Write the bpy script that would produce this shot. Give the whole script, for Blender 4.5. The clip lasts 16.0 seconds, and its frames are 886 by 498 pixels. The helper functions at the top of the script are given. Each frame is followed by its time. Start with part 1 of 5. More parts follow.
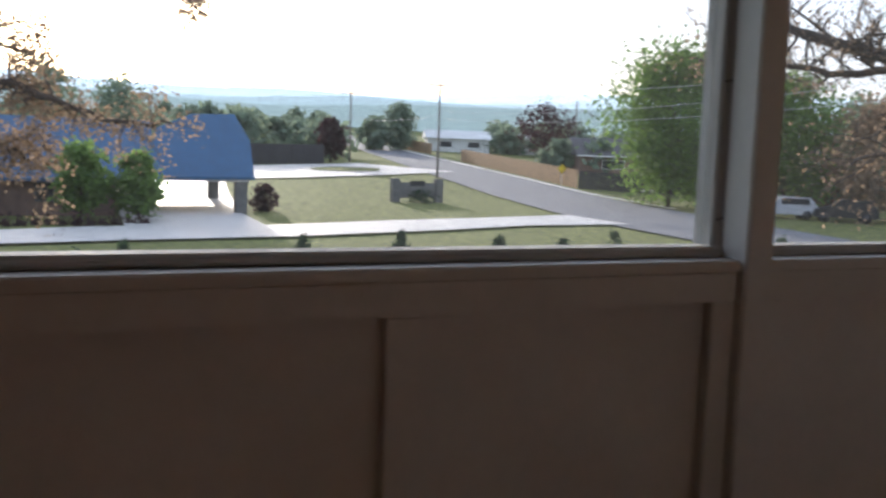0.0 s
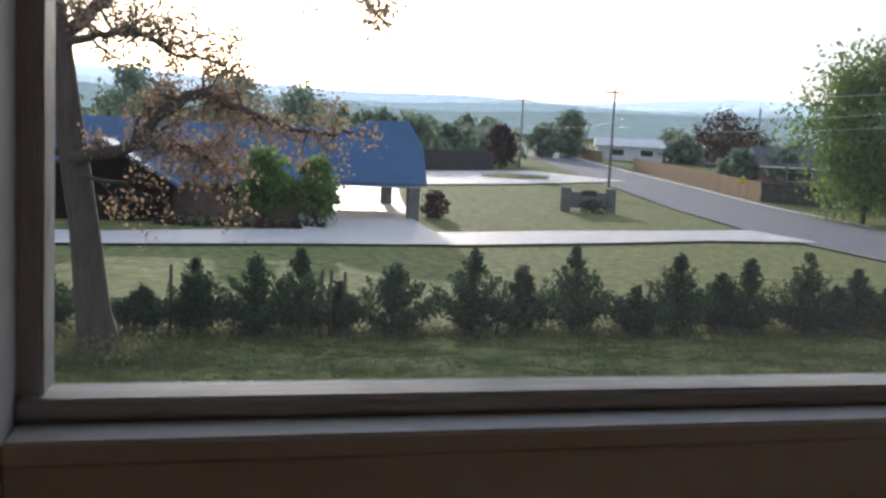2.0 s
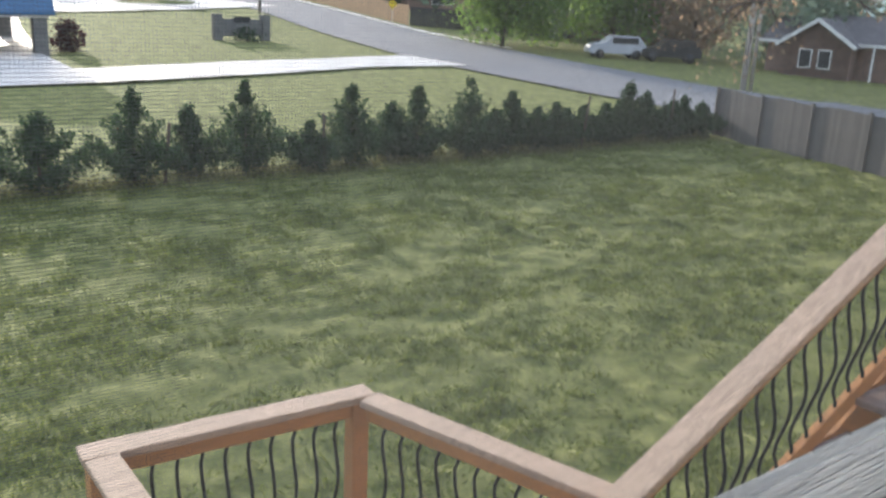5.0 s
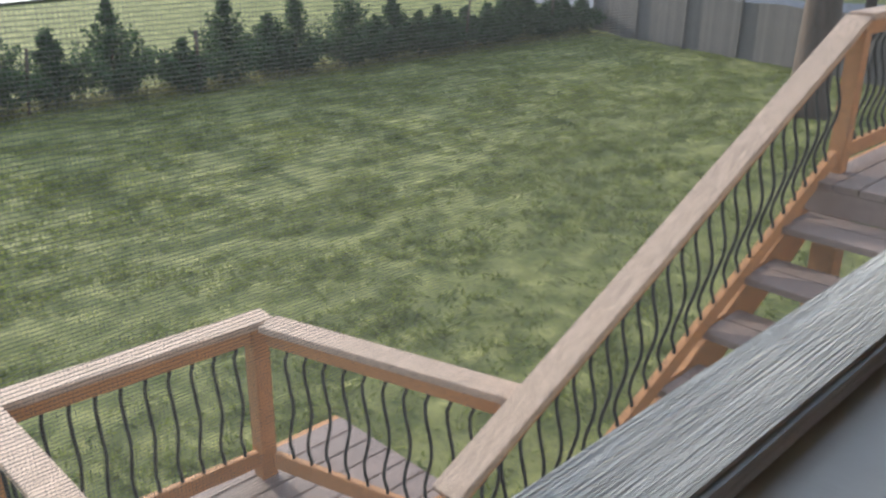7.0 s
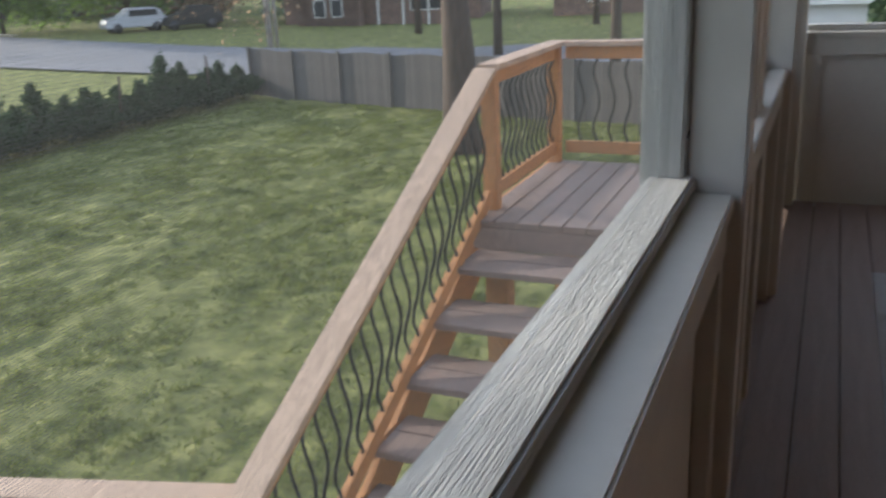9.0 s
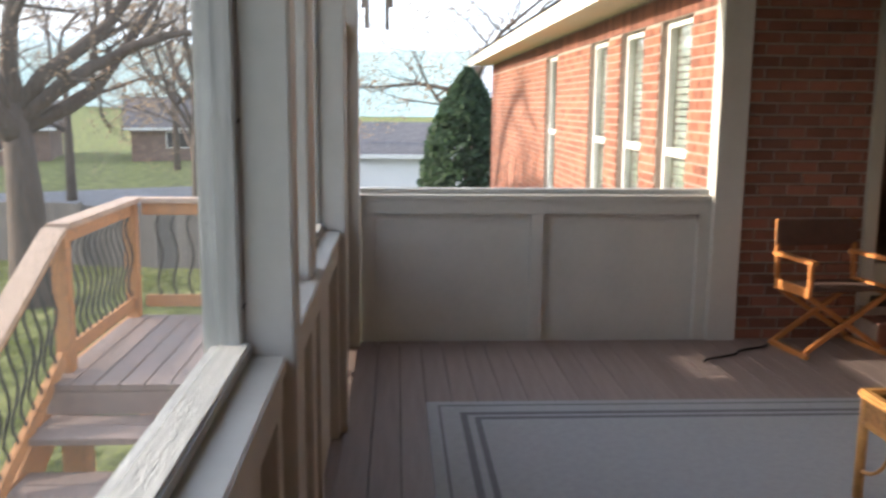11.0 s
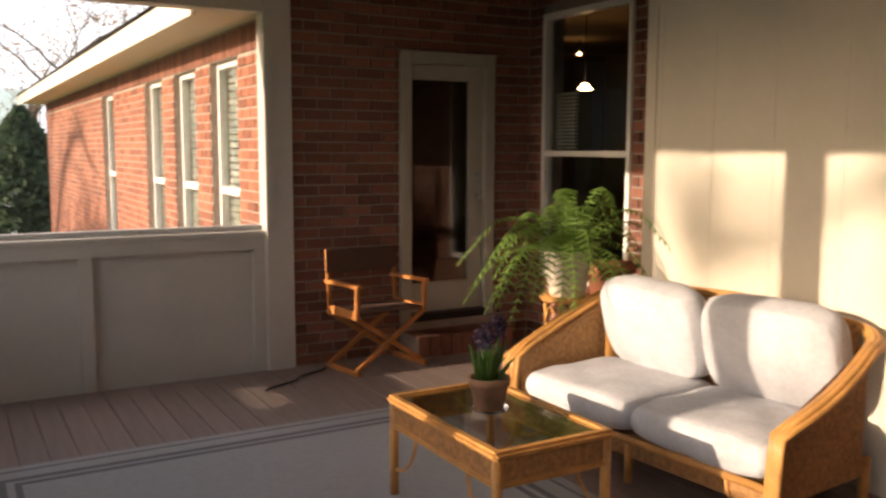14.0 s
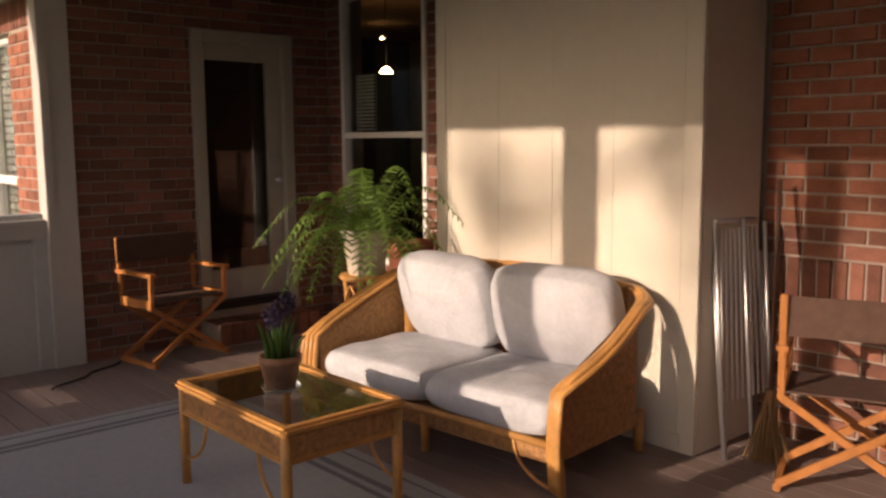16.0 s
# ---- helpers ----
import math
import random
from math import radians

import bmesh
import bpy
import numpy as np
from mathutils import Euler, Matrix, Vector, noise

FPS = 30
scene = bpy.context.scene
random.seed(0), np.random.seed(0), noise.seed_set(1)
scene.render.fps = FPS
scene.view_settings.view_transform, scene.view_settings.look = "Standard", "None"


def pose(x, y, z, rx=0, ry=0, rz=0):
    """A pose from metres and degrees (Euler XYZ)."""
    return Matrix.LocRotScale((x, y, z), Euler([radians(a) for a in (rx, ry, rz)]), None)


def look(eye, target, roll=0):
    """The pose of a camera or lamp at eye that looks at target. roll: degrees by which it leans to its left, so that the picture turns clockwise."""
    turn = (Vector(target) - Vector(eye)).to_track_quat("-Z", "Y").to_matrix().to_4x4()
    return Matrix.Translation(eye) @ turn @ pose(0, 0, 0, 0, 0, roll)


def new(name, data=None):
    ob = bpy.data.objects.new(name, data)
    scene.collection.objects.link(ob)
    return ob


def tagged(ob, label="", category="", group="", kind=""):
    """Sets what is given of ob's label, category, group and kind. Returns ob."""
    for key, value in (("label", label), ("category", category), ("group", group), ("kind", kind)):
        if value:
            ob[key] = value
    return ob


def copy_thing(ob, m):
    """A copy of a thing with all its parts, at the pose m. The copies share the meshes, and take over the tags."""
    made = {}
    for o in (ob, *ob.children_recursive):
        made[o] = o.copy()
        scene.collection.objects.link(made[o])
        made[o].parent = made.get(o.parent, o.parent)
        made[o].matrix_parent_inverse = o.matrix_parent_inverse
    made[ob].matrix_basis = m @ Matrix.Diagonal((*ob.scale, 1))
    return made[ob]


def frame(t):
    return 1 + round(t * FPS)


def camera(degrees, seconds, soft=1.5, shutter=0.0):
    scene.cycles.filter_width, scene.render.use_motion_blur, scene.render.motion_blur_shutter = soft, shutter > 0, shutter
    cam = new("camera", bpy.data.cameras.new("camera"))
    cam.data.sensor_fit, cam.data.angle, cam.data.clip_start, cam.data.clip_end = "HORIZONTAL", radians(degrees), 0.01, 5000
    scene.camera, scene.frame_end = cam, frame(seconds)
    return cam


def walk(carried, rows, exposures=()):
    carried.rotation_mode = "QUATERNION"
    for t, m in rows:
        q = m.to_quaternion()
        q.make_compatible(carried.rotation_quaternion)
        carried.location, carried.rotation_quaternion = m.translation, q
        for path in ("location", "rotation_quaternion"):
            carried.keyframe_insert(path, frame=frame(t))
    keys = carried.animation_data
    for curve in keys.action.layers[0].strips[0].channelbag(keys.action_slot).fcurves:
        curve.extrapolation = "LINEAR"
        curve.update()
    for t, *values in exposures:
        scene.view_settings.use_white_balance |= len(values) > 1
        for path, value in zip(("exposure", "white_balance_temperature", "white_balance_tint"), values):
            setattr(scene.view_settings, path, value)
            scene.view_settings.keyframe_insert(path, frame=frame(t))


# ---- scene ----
cam = camera(54.0, 16.0, soft=2.5, shutter=0.4)
PATH = [
    (0, (-5.694, -2.021, 1.278), (-4.85, -0.219, 1.073), 2.0),
    (0.5, (-5.775, -1.865, 1.316), (-5.06, -0.008, 1.114), 2.1),
    (1, (-5.726, -1.768, 1.365), (-5.062, 0.106, 1.152), 2.9),
    (1.5, (-5.664, -1.7, 1.44), (-5.087, 0.2, 1.204), 3.2),
    (2, (-5.676, -1.228, 1.407), (-5.188, 0.7, 1.2), 2.9),
    (2.5, (-5.615, -0.83, 1.386), (-5.028, 1.074, 1.212), 3.1),
    (3, (-5.466, -0.552, 1.343), (-4.677, 1.272, 1.117), 3.6),
    (3.5, (-5.498, -0.469, 1.393), (-4.529, 1.263, 1.148), 2.6),
    (4, (-5.588, -0.443, 1.427), (-4.485, 1.206, 1.172), 2.7),
    (4.5, (-5.606, -0.309, 1.412), (-4.457, 1.289, 1.059), 2.9),
    (5, (-5.702, -0.224, 1.45), (-4.539, 1.306, 0.898), 2.8),
    (5.2, (-5.71, -0.226, 1.445), (-4.536, 1.28, 0.852), 2.4),
    (7.5, (-5.583, -0.123, 1.412), (-4.206, 1.112, 0.651), -0.0),
    (8, (-5.548, -0.117, 1.418), (-4.032, 0.969, 0.696), -0.5),
    (8.5, (-5.532, -0.135, 1.443), (-3.903, 0.811, 0.77), -2.3),
    (10.8, (-5.722, -0.239, 1.586), (-3.755, -0.259, 1.226), 0.7),
    (11, (-5.745, -0.258, 1.591), (-3.775, -0.366, 1.264), 0.5),
    (11.5, (-5.729, -0.272, 1.595), (-3.776, -0.616, 1.337), 0.0),
    (12, (-5.789, -0.289, 1.606), (-3.881, -0.846, 1.378), -0.1),
    (12.5, (-5.818, -0.298, 1.615), (-3.951, -0.976, 1.38), -0.0),
    (13, (-5.806, -0.355, 1.588), (-3.97, -1.117, 1.366), -0.1),
    (13.5, (-5.832, -0.397, 1.574), (-4.044, -1.268, 1.357), 0.1),
    (14, (-5.886, -0.436, 1.573), (-4.165, -1.43, 1.345), 0.2),
    (14.5, (-5.879, -0.461, 1.537), (-4.24, -1.584, 1.308), 0.4),
    (15, (-5.931, -0.482, 1.537), (-4.354, -1.689, 1.299), -0.0),
    (15.5, (-5.96, -0.519, 1.519), (-4.433, -1.788, 1.275), -0.2),
    (16, (-5.98, -0.552, 1.508), (-4.499, -1.873, 1.257), -0.4),
]

EXPO = [(0,1.0,5400,13),(0.6,0.7,5350,13),(1.0,0.45,5350,13),(1.5,0.6,5350,14),(2.0,0.6,5350,14),(2.5,0.0,5350,14),(3.0,-0.1,5350,15),(3.5,0.25,5350,16),(4.0,0.6,5400,16),(5.0,1.3,5450,10),(7.5,1.35,5400,9),(8.5,1.25,5400,9),(10.8,1.95,5600,11),(12.5,2.1,5800,13),(13.2,2.0,6100,15),(14.2,1.5,6700,20),(15.0,1.1,6550,23),(16.0,1.1,6550,25)]
walk(cam, [(t, look(eye, target, roll)) for t, eye, target, roll in PATH], EXPO)

# ---- light ----
SUN_YAW, SUN_EL = -5.0, 15.0
world = bpy.data.worlds.new("sky")
scene.world = world
world.use_nodes = True
wn = world.node_tree
sky = wn.nodes.new("ShaderNodeTexSky")
sky.sky_type, sky.sun_disc = "NISHITA", False
sky.sun_elevation, sky.sun_rotation = radians(SUN_EL), radians(-SUN_YAW)
sky.air_density, sky.dust_density = 1.2, 4.0
wn.nodes["Background"].inputs["Strength"].default_value = 0.14
haze = wn.nodes.new("ShaderNodeMix")
haze.data_type = "RGBA"
haze.inputs["Factor"].default_value = 0.45
haze.inputs["B"].default_value = (7.4, 7.7, 8.2, 1)
wn.links.new(sky.outputs[0], haze.inputs["A"])
wn.links.new(haze.outputs["Result"], wn.nodes["Background"].inputs["Color"])
sun = new("sun", bpy.data.lights.new("sun", "SUN"))
sun.data.energy, sun.data.angle, sun.data.color = 3.3, radians(0.6), (1.0, 0.83, 0.60)
sa, se = radians(SUN_YAW), radians(SUN_EL)
to_sun = Vector((-math.sin(sa) * math.cos(se), math.cos(sa) * math.cos(se), math.sin(se)))
sun.matrix_world = look(to_sun * 60, (0, 0, 0))

# ---- materials ----


def material(name, color, rough=0.7, metal=0.0, vary=0.15, scale=6.0, bump=0.0, bump_scale=60.0, stretch=(1, 1, 1), per_object=0.0, island=False, spec=0.4, tint=None):
    m = bpy.data.materials.new(name)
    m.use_nodes = True
    n, l = m.node_tree.nodes, m.node_tree.links
    b = n["Principled BSDF"]
    b.inputs["Roughness"].default_value, b.inputs["Metallic"].default_value = rough, metal
    b.inputs["Specular IOR Level"].default_value = spec
    co = n.new("ShaderNodeTexCoord")
    mp = n.new("ShaderNodeMapping")
    mp.inputs["Scale"].default_value = stretch
    l.new(co.outputs["Object"], mp.inputs["Vector"])
    a, f = n.new("ShaderNodeTexNoise"), n.new("ShaderNodeTexNoise")
    a.inputs["Scale"].default_value, f.inputs["Scale"].default_value = scale, scale * 9
    a.inputs["Detail"].default_value = f.inputs["Detail"].default_value = 5
    for q in (a, f):
        l.new(mp.outputs[0], q.inputs["Vector"])
    add = n.new("ShaderNodeMath")
    add.operation = "MULTIPLY_ADD"
    add.inputs[1].default_value = 0.5
    l.new(f.outputs["Fac"], add.inputs[0])
    l.new(a.outputs["Fac"], add.inputs[2])
    out = add.outputs[0]
    if per_object or island:
        rnd = n.new("ShaderNodeNewGeometry") if island else n.new("ShaderNodeObjectInfo")
        k = n.new("ShaderNodeMath")
        k.operation = "MULTIPLY_ADD"
        k.inputs[1].default_value = per_object or 0.6
        l.new(rnd.outputs["Random Per Island" if island else "Random"], k.inputs[0])
        l.new(out, k.inputs[2])
        out = k.outputs[0]
    mr = n.new("ShaderNodeMapRange")
    mr.inputs["From Min"].default_value, mr.inputs["From Max"].default_value = 0.45, 1.05 + (per_object or (0.6 if island else 0))
    l.new(out, mr.inputs["Value"])
    mix = n.new("ShaderNodeMix")
    mix.data_type = "RGBA"
    dark = [c * (1 - vary) for c in color]
    light = tint or [min(1, c * (1 + vary)) for c in color]
    mix.inputs["A"].default_value, mix.inputs["B"].default_value = (*dark, 1), (*light, 1)
    l.new(mr.outputs[0], mix.inputs["Factor"])
    l.new(mix.outputs["Result"], b.inputs["Base Color"])
    if bump:
        h = n.new("ShaderNodeTexNoise")
        h.inputs["Scale"].default_value, h.inputs["Detail"].default_value = bump_scale, 6
        l.new(mp.outputs[0], h.inputs["Vector"])
        bp = n.new("ShaderNodeBump")
        bp.inputs["Strength"].default_value, bp.inputs["Distance"].default_value = bump, 0.01
        l.new(h.outputs["Fac"], bp.inputs["Height"])
        l.new(bp.outputs[0], b.inputs["Normal"])
    return m


PAINT = material("painted_wood", (0.47, 0.45, 0.41), 0.55, vary=0.07, scale=3, bump=0.12, bump_scale=40)
WEATHERED = material("weathered_board", (0.43, 0.435, 0.425), 0.8, vary=0.3, scale=5, bump=0.8, bump_scale=30, stretch=(0.45, 13, 13))
POSTWOOD = material("weathered_post", (0.45, 0.45, 0.43), 0.75, vary=0.28, scale=5, bump=0.7, bump_scale=30, stretch=(13, 13, 0.45))
SIDING = material("siding_paint", (0.62, 0.57, 0.47), 0.7, vary=0.05, scale=2, bump=0.1, bump_scale=90)
CEIL = material("ceiling_paint", (0.66, 0.64, 0.60), 0.7, vary=0.05)
DECK = material("composite_deck", (0.225, 0.17, 0.15), 0.55, vary=0.22, scale=5, bump=0.35, bump_scale=40, stretch=(0.4, 5, 5), per_object=0.25)
BRICK = material("red_brick", (0.205, 0.085, 0.055), 0.85, vary=0.6, scale=9, bump=0.6, bump_scale=70, per_object=0.7)
BRICK_JOINED = material("wing_brick", (0.235, 0.088, 0.050), 0.85, vary=0.6, scale=7, bump=0.5, bump_scale=70, island=True)
MORTAR = material("mortar", (0.29, 0.235, 0.195), 0.95, vary=0.2, scale=12, bump=0.4)
WHITE = material("white_vinyl", (0.72, 0.70, 0.66), 0.4, vary=0.04)
DOORPAINT = material("door_paint", (0.36, 0.34, 0.28), 0.45, vary=0.06)
TEAK = material("varnished_wood", (0.42, 0.17, 0.05), 0.35, vary=0.25, scale=6, stretch=(2, 2, 2), bump=0.1)
CANVAS = material("brown_canvas", (0.10, 0.055, 0.04), 0.9, vary=0.2, scale=20, bump=0.5, bump_scale=300)
RATTAN = material("honey_rattan", (0.52, 0.26, 0.075), 0.38, vary=0.3, scale=10, bump=0.25, bump_scale=60)
WICKER = material("woven_wicker", (0.40, 0.20, 0.07), 0.55, vary=0.5, scale=40, bump=1.0, bump_scale=110)
CUSHION = material("ivory_cotton", (0.50, 0.505, 0.53), 0.9, vary=0.2, scale=5, bump=0.5, bump_scale=14)
CEDAR = material("new_cedar", (0.46, 0.225, 0.085), 0.65, vary=0.25, scale=6, bump=0.3, stretch=(1, 5, 5), per_object=0.2)
CEDARTOP = material("cedar_cap", (0.46, 0.34, 0.255), 0.75, vary=0.32, scale=6, bump=0.5, stretch=(0.7, 12, 5))
IRON = material("black_iron", (0.015, 0.015, 0.016), 0.45, metal=0.6, vary=0.1)
STEEL = material("brushed_aluminium", (0.55, 0.55, 0.55), 0.35, metal=0.9, vary=0.1)
RUG = material("rug_grey", (0.36, 0.36, 0.37), 0.95, vary=0.08, scale=30, bump=0.5, bump_scale=400)
RUGDARK = material("rug_band", (0.17, 0.17, 0.18), 0.95, vary=0.1, scale=30, bump=0.5, bump_scale=400)
STRAW = material("old_straw", (0.20, 0.12, 0.05), 0.9, vary=0.3, scale=20)
TERRACOTTA = material("mossy_clay", (0.27, 0.15, 0.09), 0.9, vary=0.35, scale=14, bump=0.5)
REDCLAY = material("red_clay", (0.42, 0.15, 0.08), 0.85, vary=0.15, scale=10)
CERAMIC = material("cream_ceramic", (0.55, 0.50, 0.40), 0.3, vary=0.12, scale=6)
FERN = material("fern_leaf", (0.18, 0.30, 0.06), 0.5, vary=0.4, scale=10, island=True)
STALK = material("bulb_leaf", (0.10, 0.22, 0.04), 0.45, vary=0.25, scale=8)
PURPLE = material("withered_bloom", (0.06, 0.04, 0.08), 0.8, vary=0.3, scale=30)
GRASS = material("lawn", (0.10, 0.14, 0.032), 0.95, vary=0.5, scale=2.2, bump=1.0, bump_scale=14, tint=(0.25, 0.245, 0.09), spec=0.1)
BLADE = material("grass_blade", (0.12, 0.17, 0.035), 0.8, vary=0.5, scale=2.4, island=True, tint=(0.25, 0.275, 0.085), spec=0.15)
ASPHALT = material("asphalt", (0.145, 0.145, 0.155), 0.9, vary=0.12, scale=0.5)
CONCRETE = material("concrete", (0.50, 0.47, 0.43), 0.55, vary=0.10, scale=0.4)
HEDGE = material("juniper", (0.045, 0.075, 0.035), 0.8, vary=0.5, scale=3, island=True)
LEAF = material("spring_leaf", (0.16, 0.24, 0.06), 0.7, vary=0.45, scale=1, island=True)
BUD = material("bud_leaf", (0.30, 0.215, 0.14), 0.8, vary=0.4, scale=1, island=True)
# leaf colour of distant trees, lightened to imitate haze
HAZED_LEAF = material("hazed_leaf", (0.20, 0.25, 0.17), 0.9, vary=0.4, scale=0.4, island=True)
PLUM = material("plum_leaf", (0.06, 0.03, 0.03), 0.8, vary=0.4, scale=1, island=True)
WEED = material("weeds", (0.11, 0.14, 0.05), 0.8, vary=0.4, scale=2, island=True, tint=(0.24, 0.22, 0.10))
BARK = material("bark", (0.075, 0.055, 0.042), 0.95, vary=0.4, scale=3, bump=1.0, bump_scale=14, stretch=(3, 3, 0.6))
FENCE = material("grey_fence", (0.125, 0.115, 0.11), 0.9, vary=0.3, scale=3, per_object=0.5, stretch=(4, 4, 0.6))
TANFENCE = material("tan_fence", (0.34, 0.22, 0.12), 0.9, vary=0.2, scale=2, island=True)
DARKFENCE = material("dark_fence", (0.05, 0.045, 0.045), 0.9, vary=0.2, scale=2, island=True)
BLUEROOF = material("blue_metal_roof", (0.05, 0.105, 0.19), 0.8, vary=0.12, scale=0.8)
SHINGLE = material("grey_shingle", (0.11, 0.10, 0.10), 0.95, vary=0.3, scale=4, bump=0.6, bump_scale=20)
TANBRICK = material("brown_brick", (0.20, 0.13, 0.10), 0.9, vary=0.25, scale=2)
STUCCO = material("white_siding", (0.70, 0.68, 0.64), 0.8, vary=0.06)
POLE = material("utility_pole", (0.22, 0.19, 0.16), 0.9, vary=0.25, scale=2, stretch=(4, 4, 0.5))
PALEPOLE = material("pale_pole", (0.42, 0.38, 0.33), 0.9, vary=0.15, scale=2)
# near-black colour in place of shade: indoors and under the deck boards
SHADE_DARK = material("shade_dark", (0.05, 0.035, 0.025), 0.9, vary=0.2)
BLIND = material("window_blind", (0.45, 0.46, 0.42), 0.6, vary=0.04)
STONE = material("sign_stone", (0.16, 0.15, 0.14), 0.9, vary=0.3, scale=2)
YELLOW = material("sign_yellow", (0.75, 0.55, 0.03), 0.4, vary=0.05)
CARWHITE = material("car_paint", (0.42, 0.42, 0.44), 0.25, vary=0.03)
CARDARK = material("dark_trim", (0.02, 0.02, 0.022), 0.3, vary=0.1)
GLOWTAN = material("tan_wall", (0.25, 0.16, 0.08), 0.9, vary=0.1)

for m in (LEAF, BUD, HAZED_LEAF, HEDGE, FERN, PLUM, WEED, BLADE, STALK):
    n, l = m.node_tree.nodes, m.node_tree.links
    tr, mx = n.new("ShaderNodeBsdfTranslucent"), n.new("ShaderNodeMixShader")
    b = n["Principled BSDF"]
    l.new(b.inputs["Base Color"].links[0].from_socket, tr.inputs["Color"])
    mx.inputs[0].default_value = 0.62 if m in (LEAF, BUD) else 0.45
    l.new(b.outputs[0], mx.inputs[1])
    l.new(tr.outputs[0], mx.inputs[2])
    l.new(mx.outputs[0], n["Material Output"].inputs["Surface"])

GLASS = bpy.data.materials.new("window_glass")
GLASS.use_nodes = True
gn = GLASS.node_tree
gb = gn.nodes["Principled BSDF"]
gb.inputs["Base Color"].default_value = (0.9, 0.95, 0.93, 1)
gb.inputs["Roughness"].default_value, gb.inputs["Transmission Weight"].default_value, gb.inputs["IOR"].default_value = 0.02, 1.0, 1.45

SCREEN = bpy.data.materials.new("insect_screen")
SCREEN.use_nodes = True
sn = SCREEN.node_tree
sl = sn.links
st, sm, wire = (sn.nodes.new("ShaderNode" + k) for k in ("BsdfTransparent", "MixShader", "MixShader"))
sb, sx = sn.nodes.new("ShaderNodeBsdfDiffuse"), sn.nodes.new("ShaderNodeBsdfTranslucent")
sb.inputs["Color"].default_value = sx.inputs["Color"].default_value = (0.085, 0.09, 0.095, 1)
wire.inputs[0].default_value = 0.5
sl.new(sb.outputs[0], wire.inputs[1])
sl.new(sx.outputs[0], wire.inputs[2])
sco, ssp = sn.nodes.new("ShaderNodeTexCoord"), sn.nodes.new("ShaderNodeSeparateXYZ")
sl.new(sco.outputs["Object"], ssp.inputs[0])
strands = []
for axis in ("X", "Y", "Z"):
    # threads 0.17 mm thick, 1.7 mm apart
    mul, fr, lt = (sn.nodes.new("ShaderNodeMath") for _ in range(3))
    mul.operation, fr.operation, lt.operation = "MULTIPLY", "FRACT", "LESS_THAN"
    mul.inputs[1].default_value, lt.inputs[1].default_value = 1 / 0.0017, 0.0 if axis == "Y" else 0.11
    sl.new(ssp.outputs[axis], mul.inputs[0])
    sl.new(mul.outputs[0], fr.inputs[0])
    sl.new(fr.outputs[0], lt.inputs[0])
    strands.append(lt.outputs[0])
mx1 = sn.nodes.new("ShaderNodeMath")
mx1.operation = "MAXIMUM"
sl.new(strands[0], mx1.inputs[0])
sl.new(strands[2], mx1.inputs[1])
sl.new(mx1.outputs[0], sm.inputs[0])
sl.new(st.outputs[0], sm.inputs[1])
sl.new(wire.outputs[0], sm.inputs[2])
sl.new(sm.outputs[0], sn.nodes["Material Output"].inputs["Surface"])


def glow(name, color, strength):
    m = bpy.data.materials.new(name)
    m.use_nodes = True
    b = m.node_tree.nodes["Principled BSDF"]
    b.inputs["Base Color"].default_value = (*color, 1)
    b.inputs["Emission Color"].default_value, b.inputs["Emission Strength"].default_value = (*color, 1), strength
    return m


# emission that imitates haze over the far ridges
HAZE_GLOW = 0.55
LAMPGLOW = glow("lamp_glow", (1.0, 0.62, 0.28), 9.0)

# ---- mesh helpers ----
rng = np.random.default_rng(7)


def mesh_object(name, verts, faces, mat, parent=None, label="", smooth=False):
    me = bpy.data.meshes.new(name)
    me.from_pydata([tuple(v) for v in verts], [], [tuple(f) for f in faces])
    me.update()
    if smooth:
        me.polygons.foreach_set("use_smooth", [True] * len(me.polygons))
    me.materials.append(mat)
    ob = new(name, me)
    if parent:
        ob.parent = parent
    if label:
        ob["label"] = label
    return ob


def part(name, bm, mat, parent=None, label="", smooth=False):
    me = bpy.data.meshes.new(name)
    bm.to_mesh(me)
    bm.free()
    if smooth:
        me.polygons.foreach_set("use_smooth", [True] * len(me.polygons))
    me.materials.append(mat)
    ob = new(name, me)
    if parent:
        ob.parent = parent
    if label:
        ob["label"] = label
    return ob


def add_box(bm, x0, x1, y0, y1, z0, z1, bevel=0.0):
    v = [bm.verts.new((x, y, z)) for x in (x0, x1) for y in (y0, y1) for z in (z0, z1)]
    fs = [bm.faces.new([v[i] for i in q]) for q in ((0, 1, 3, 2), (4, 6, 7, 5), (0, 4, 5, 1), (2, 3, 7, 6), (0, 2, 6, 4), (1, 5, 7, 3))]
    if bevel:
        es = list({e for f in fs for e in f.edges})
        bmesh.ops.bevel(bm, geom=es, offset=bevel, segments=2, affect="EDGES")


def box(name, x0, x1, y0, y1, z0, z1, mat, parent=None, bevel=0.004, label=""):
    bm = bmesh.new()
    add_box(bm, min(x0, x1), max(x0, x1), min(y0, y1), max(y0, y1), min(z0, z1), max(z0, z1), bevel)
    return part(name, bm, mat, parent, label)


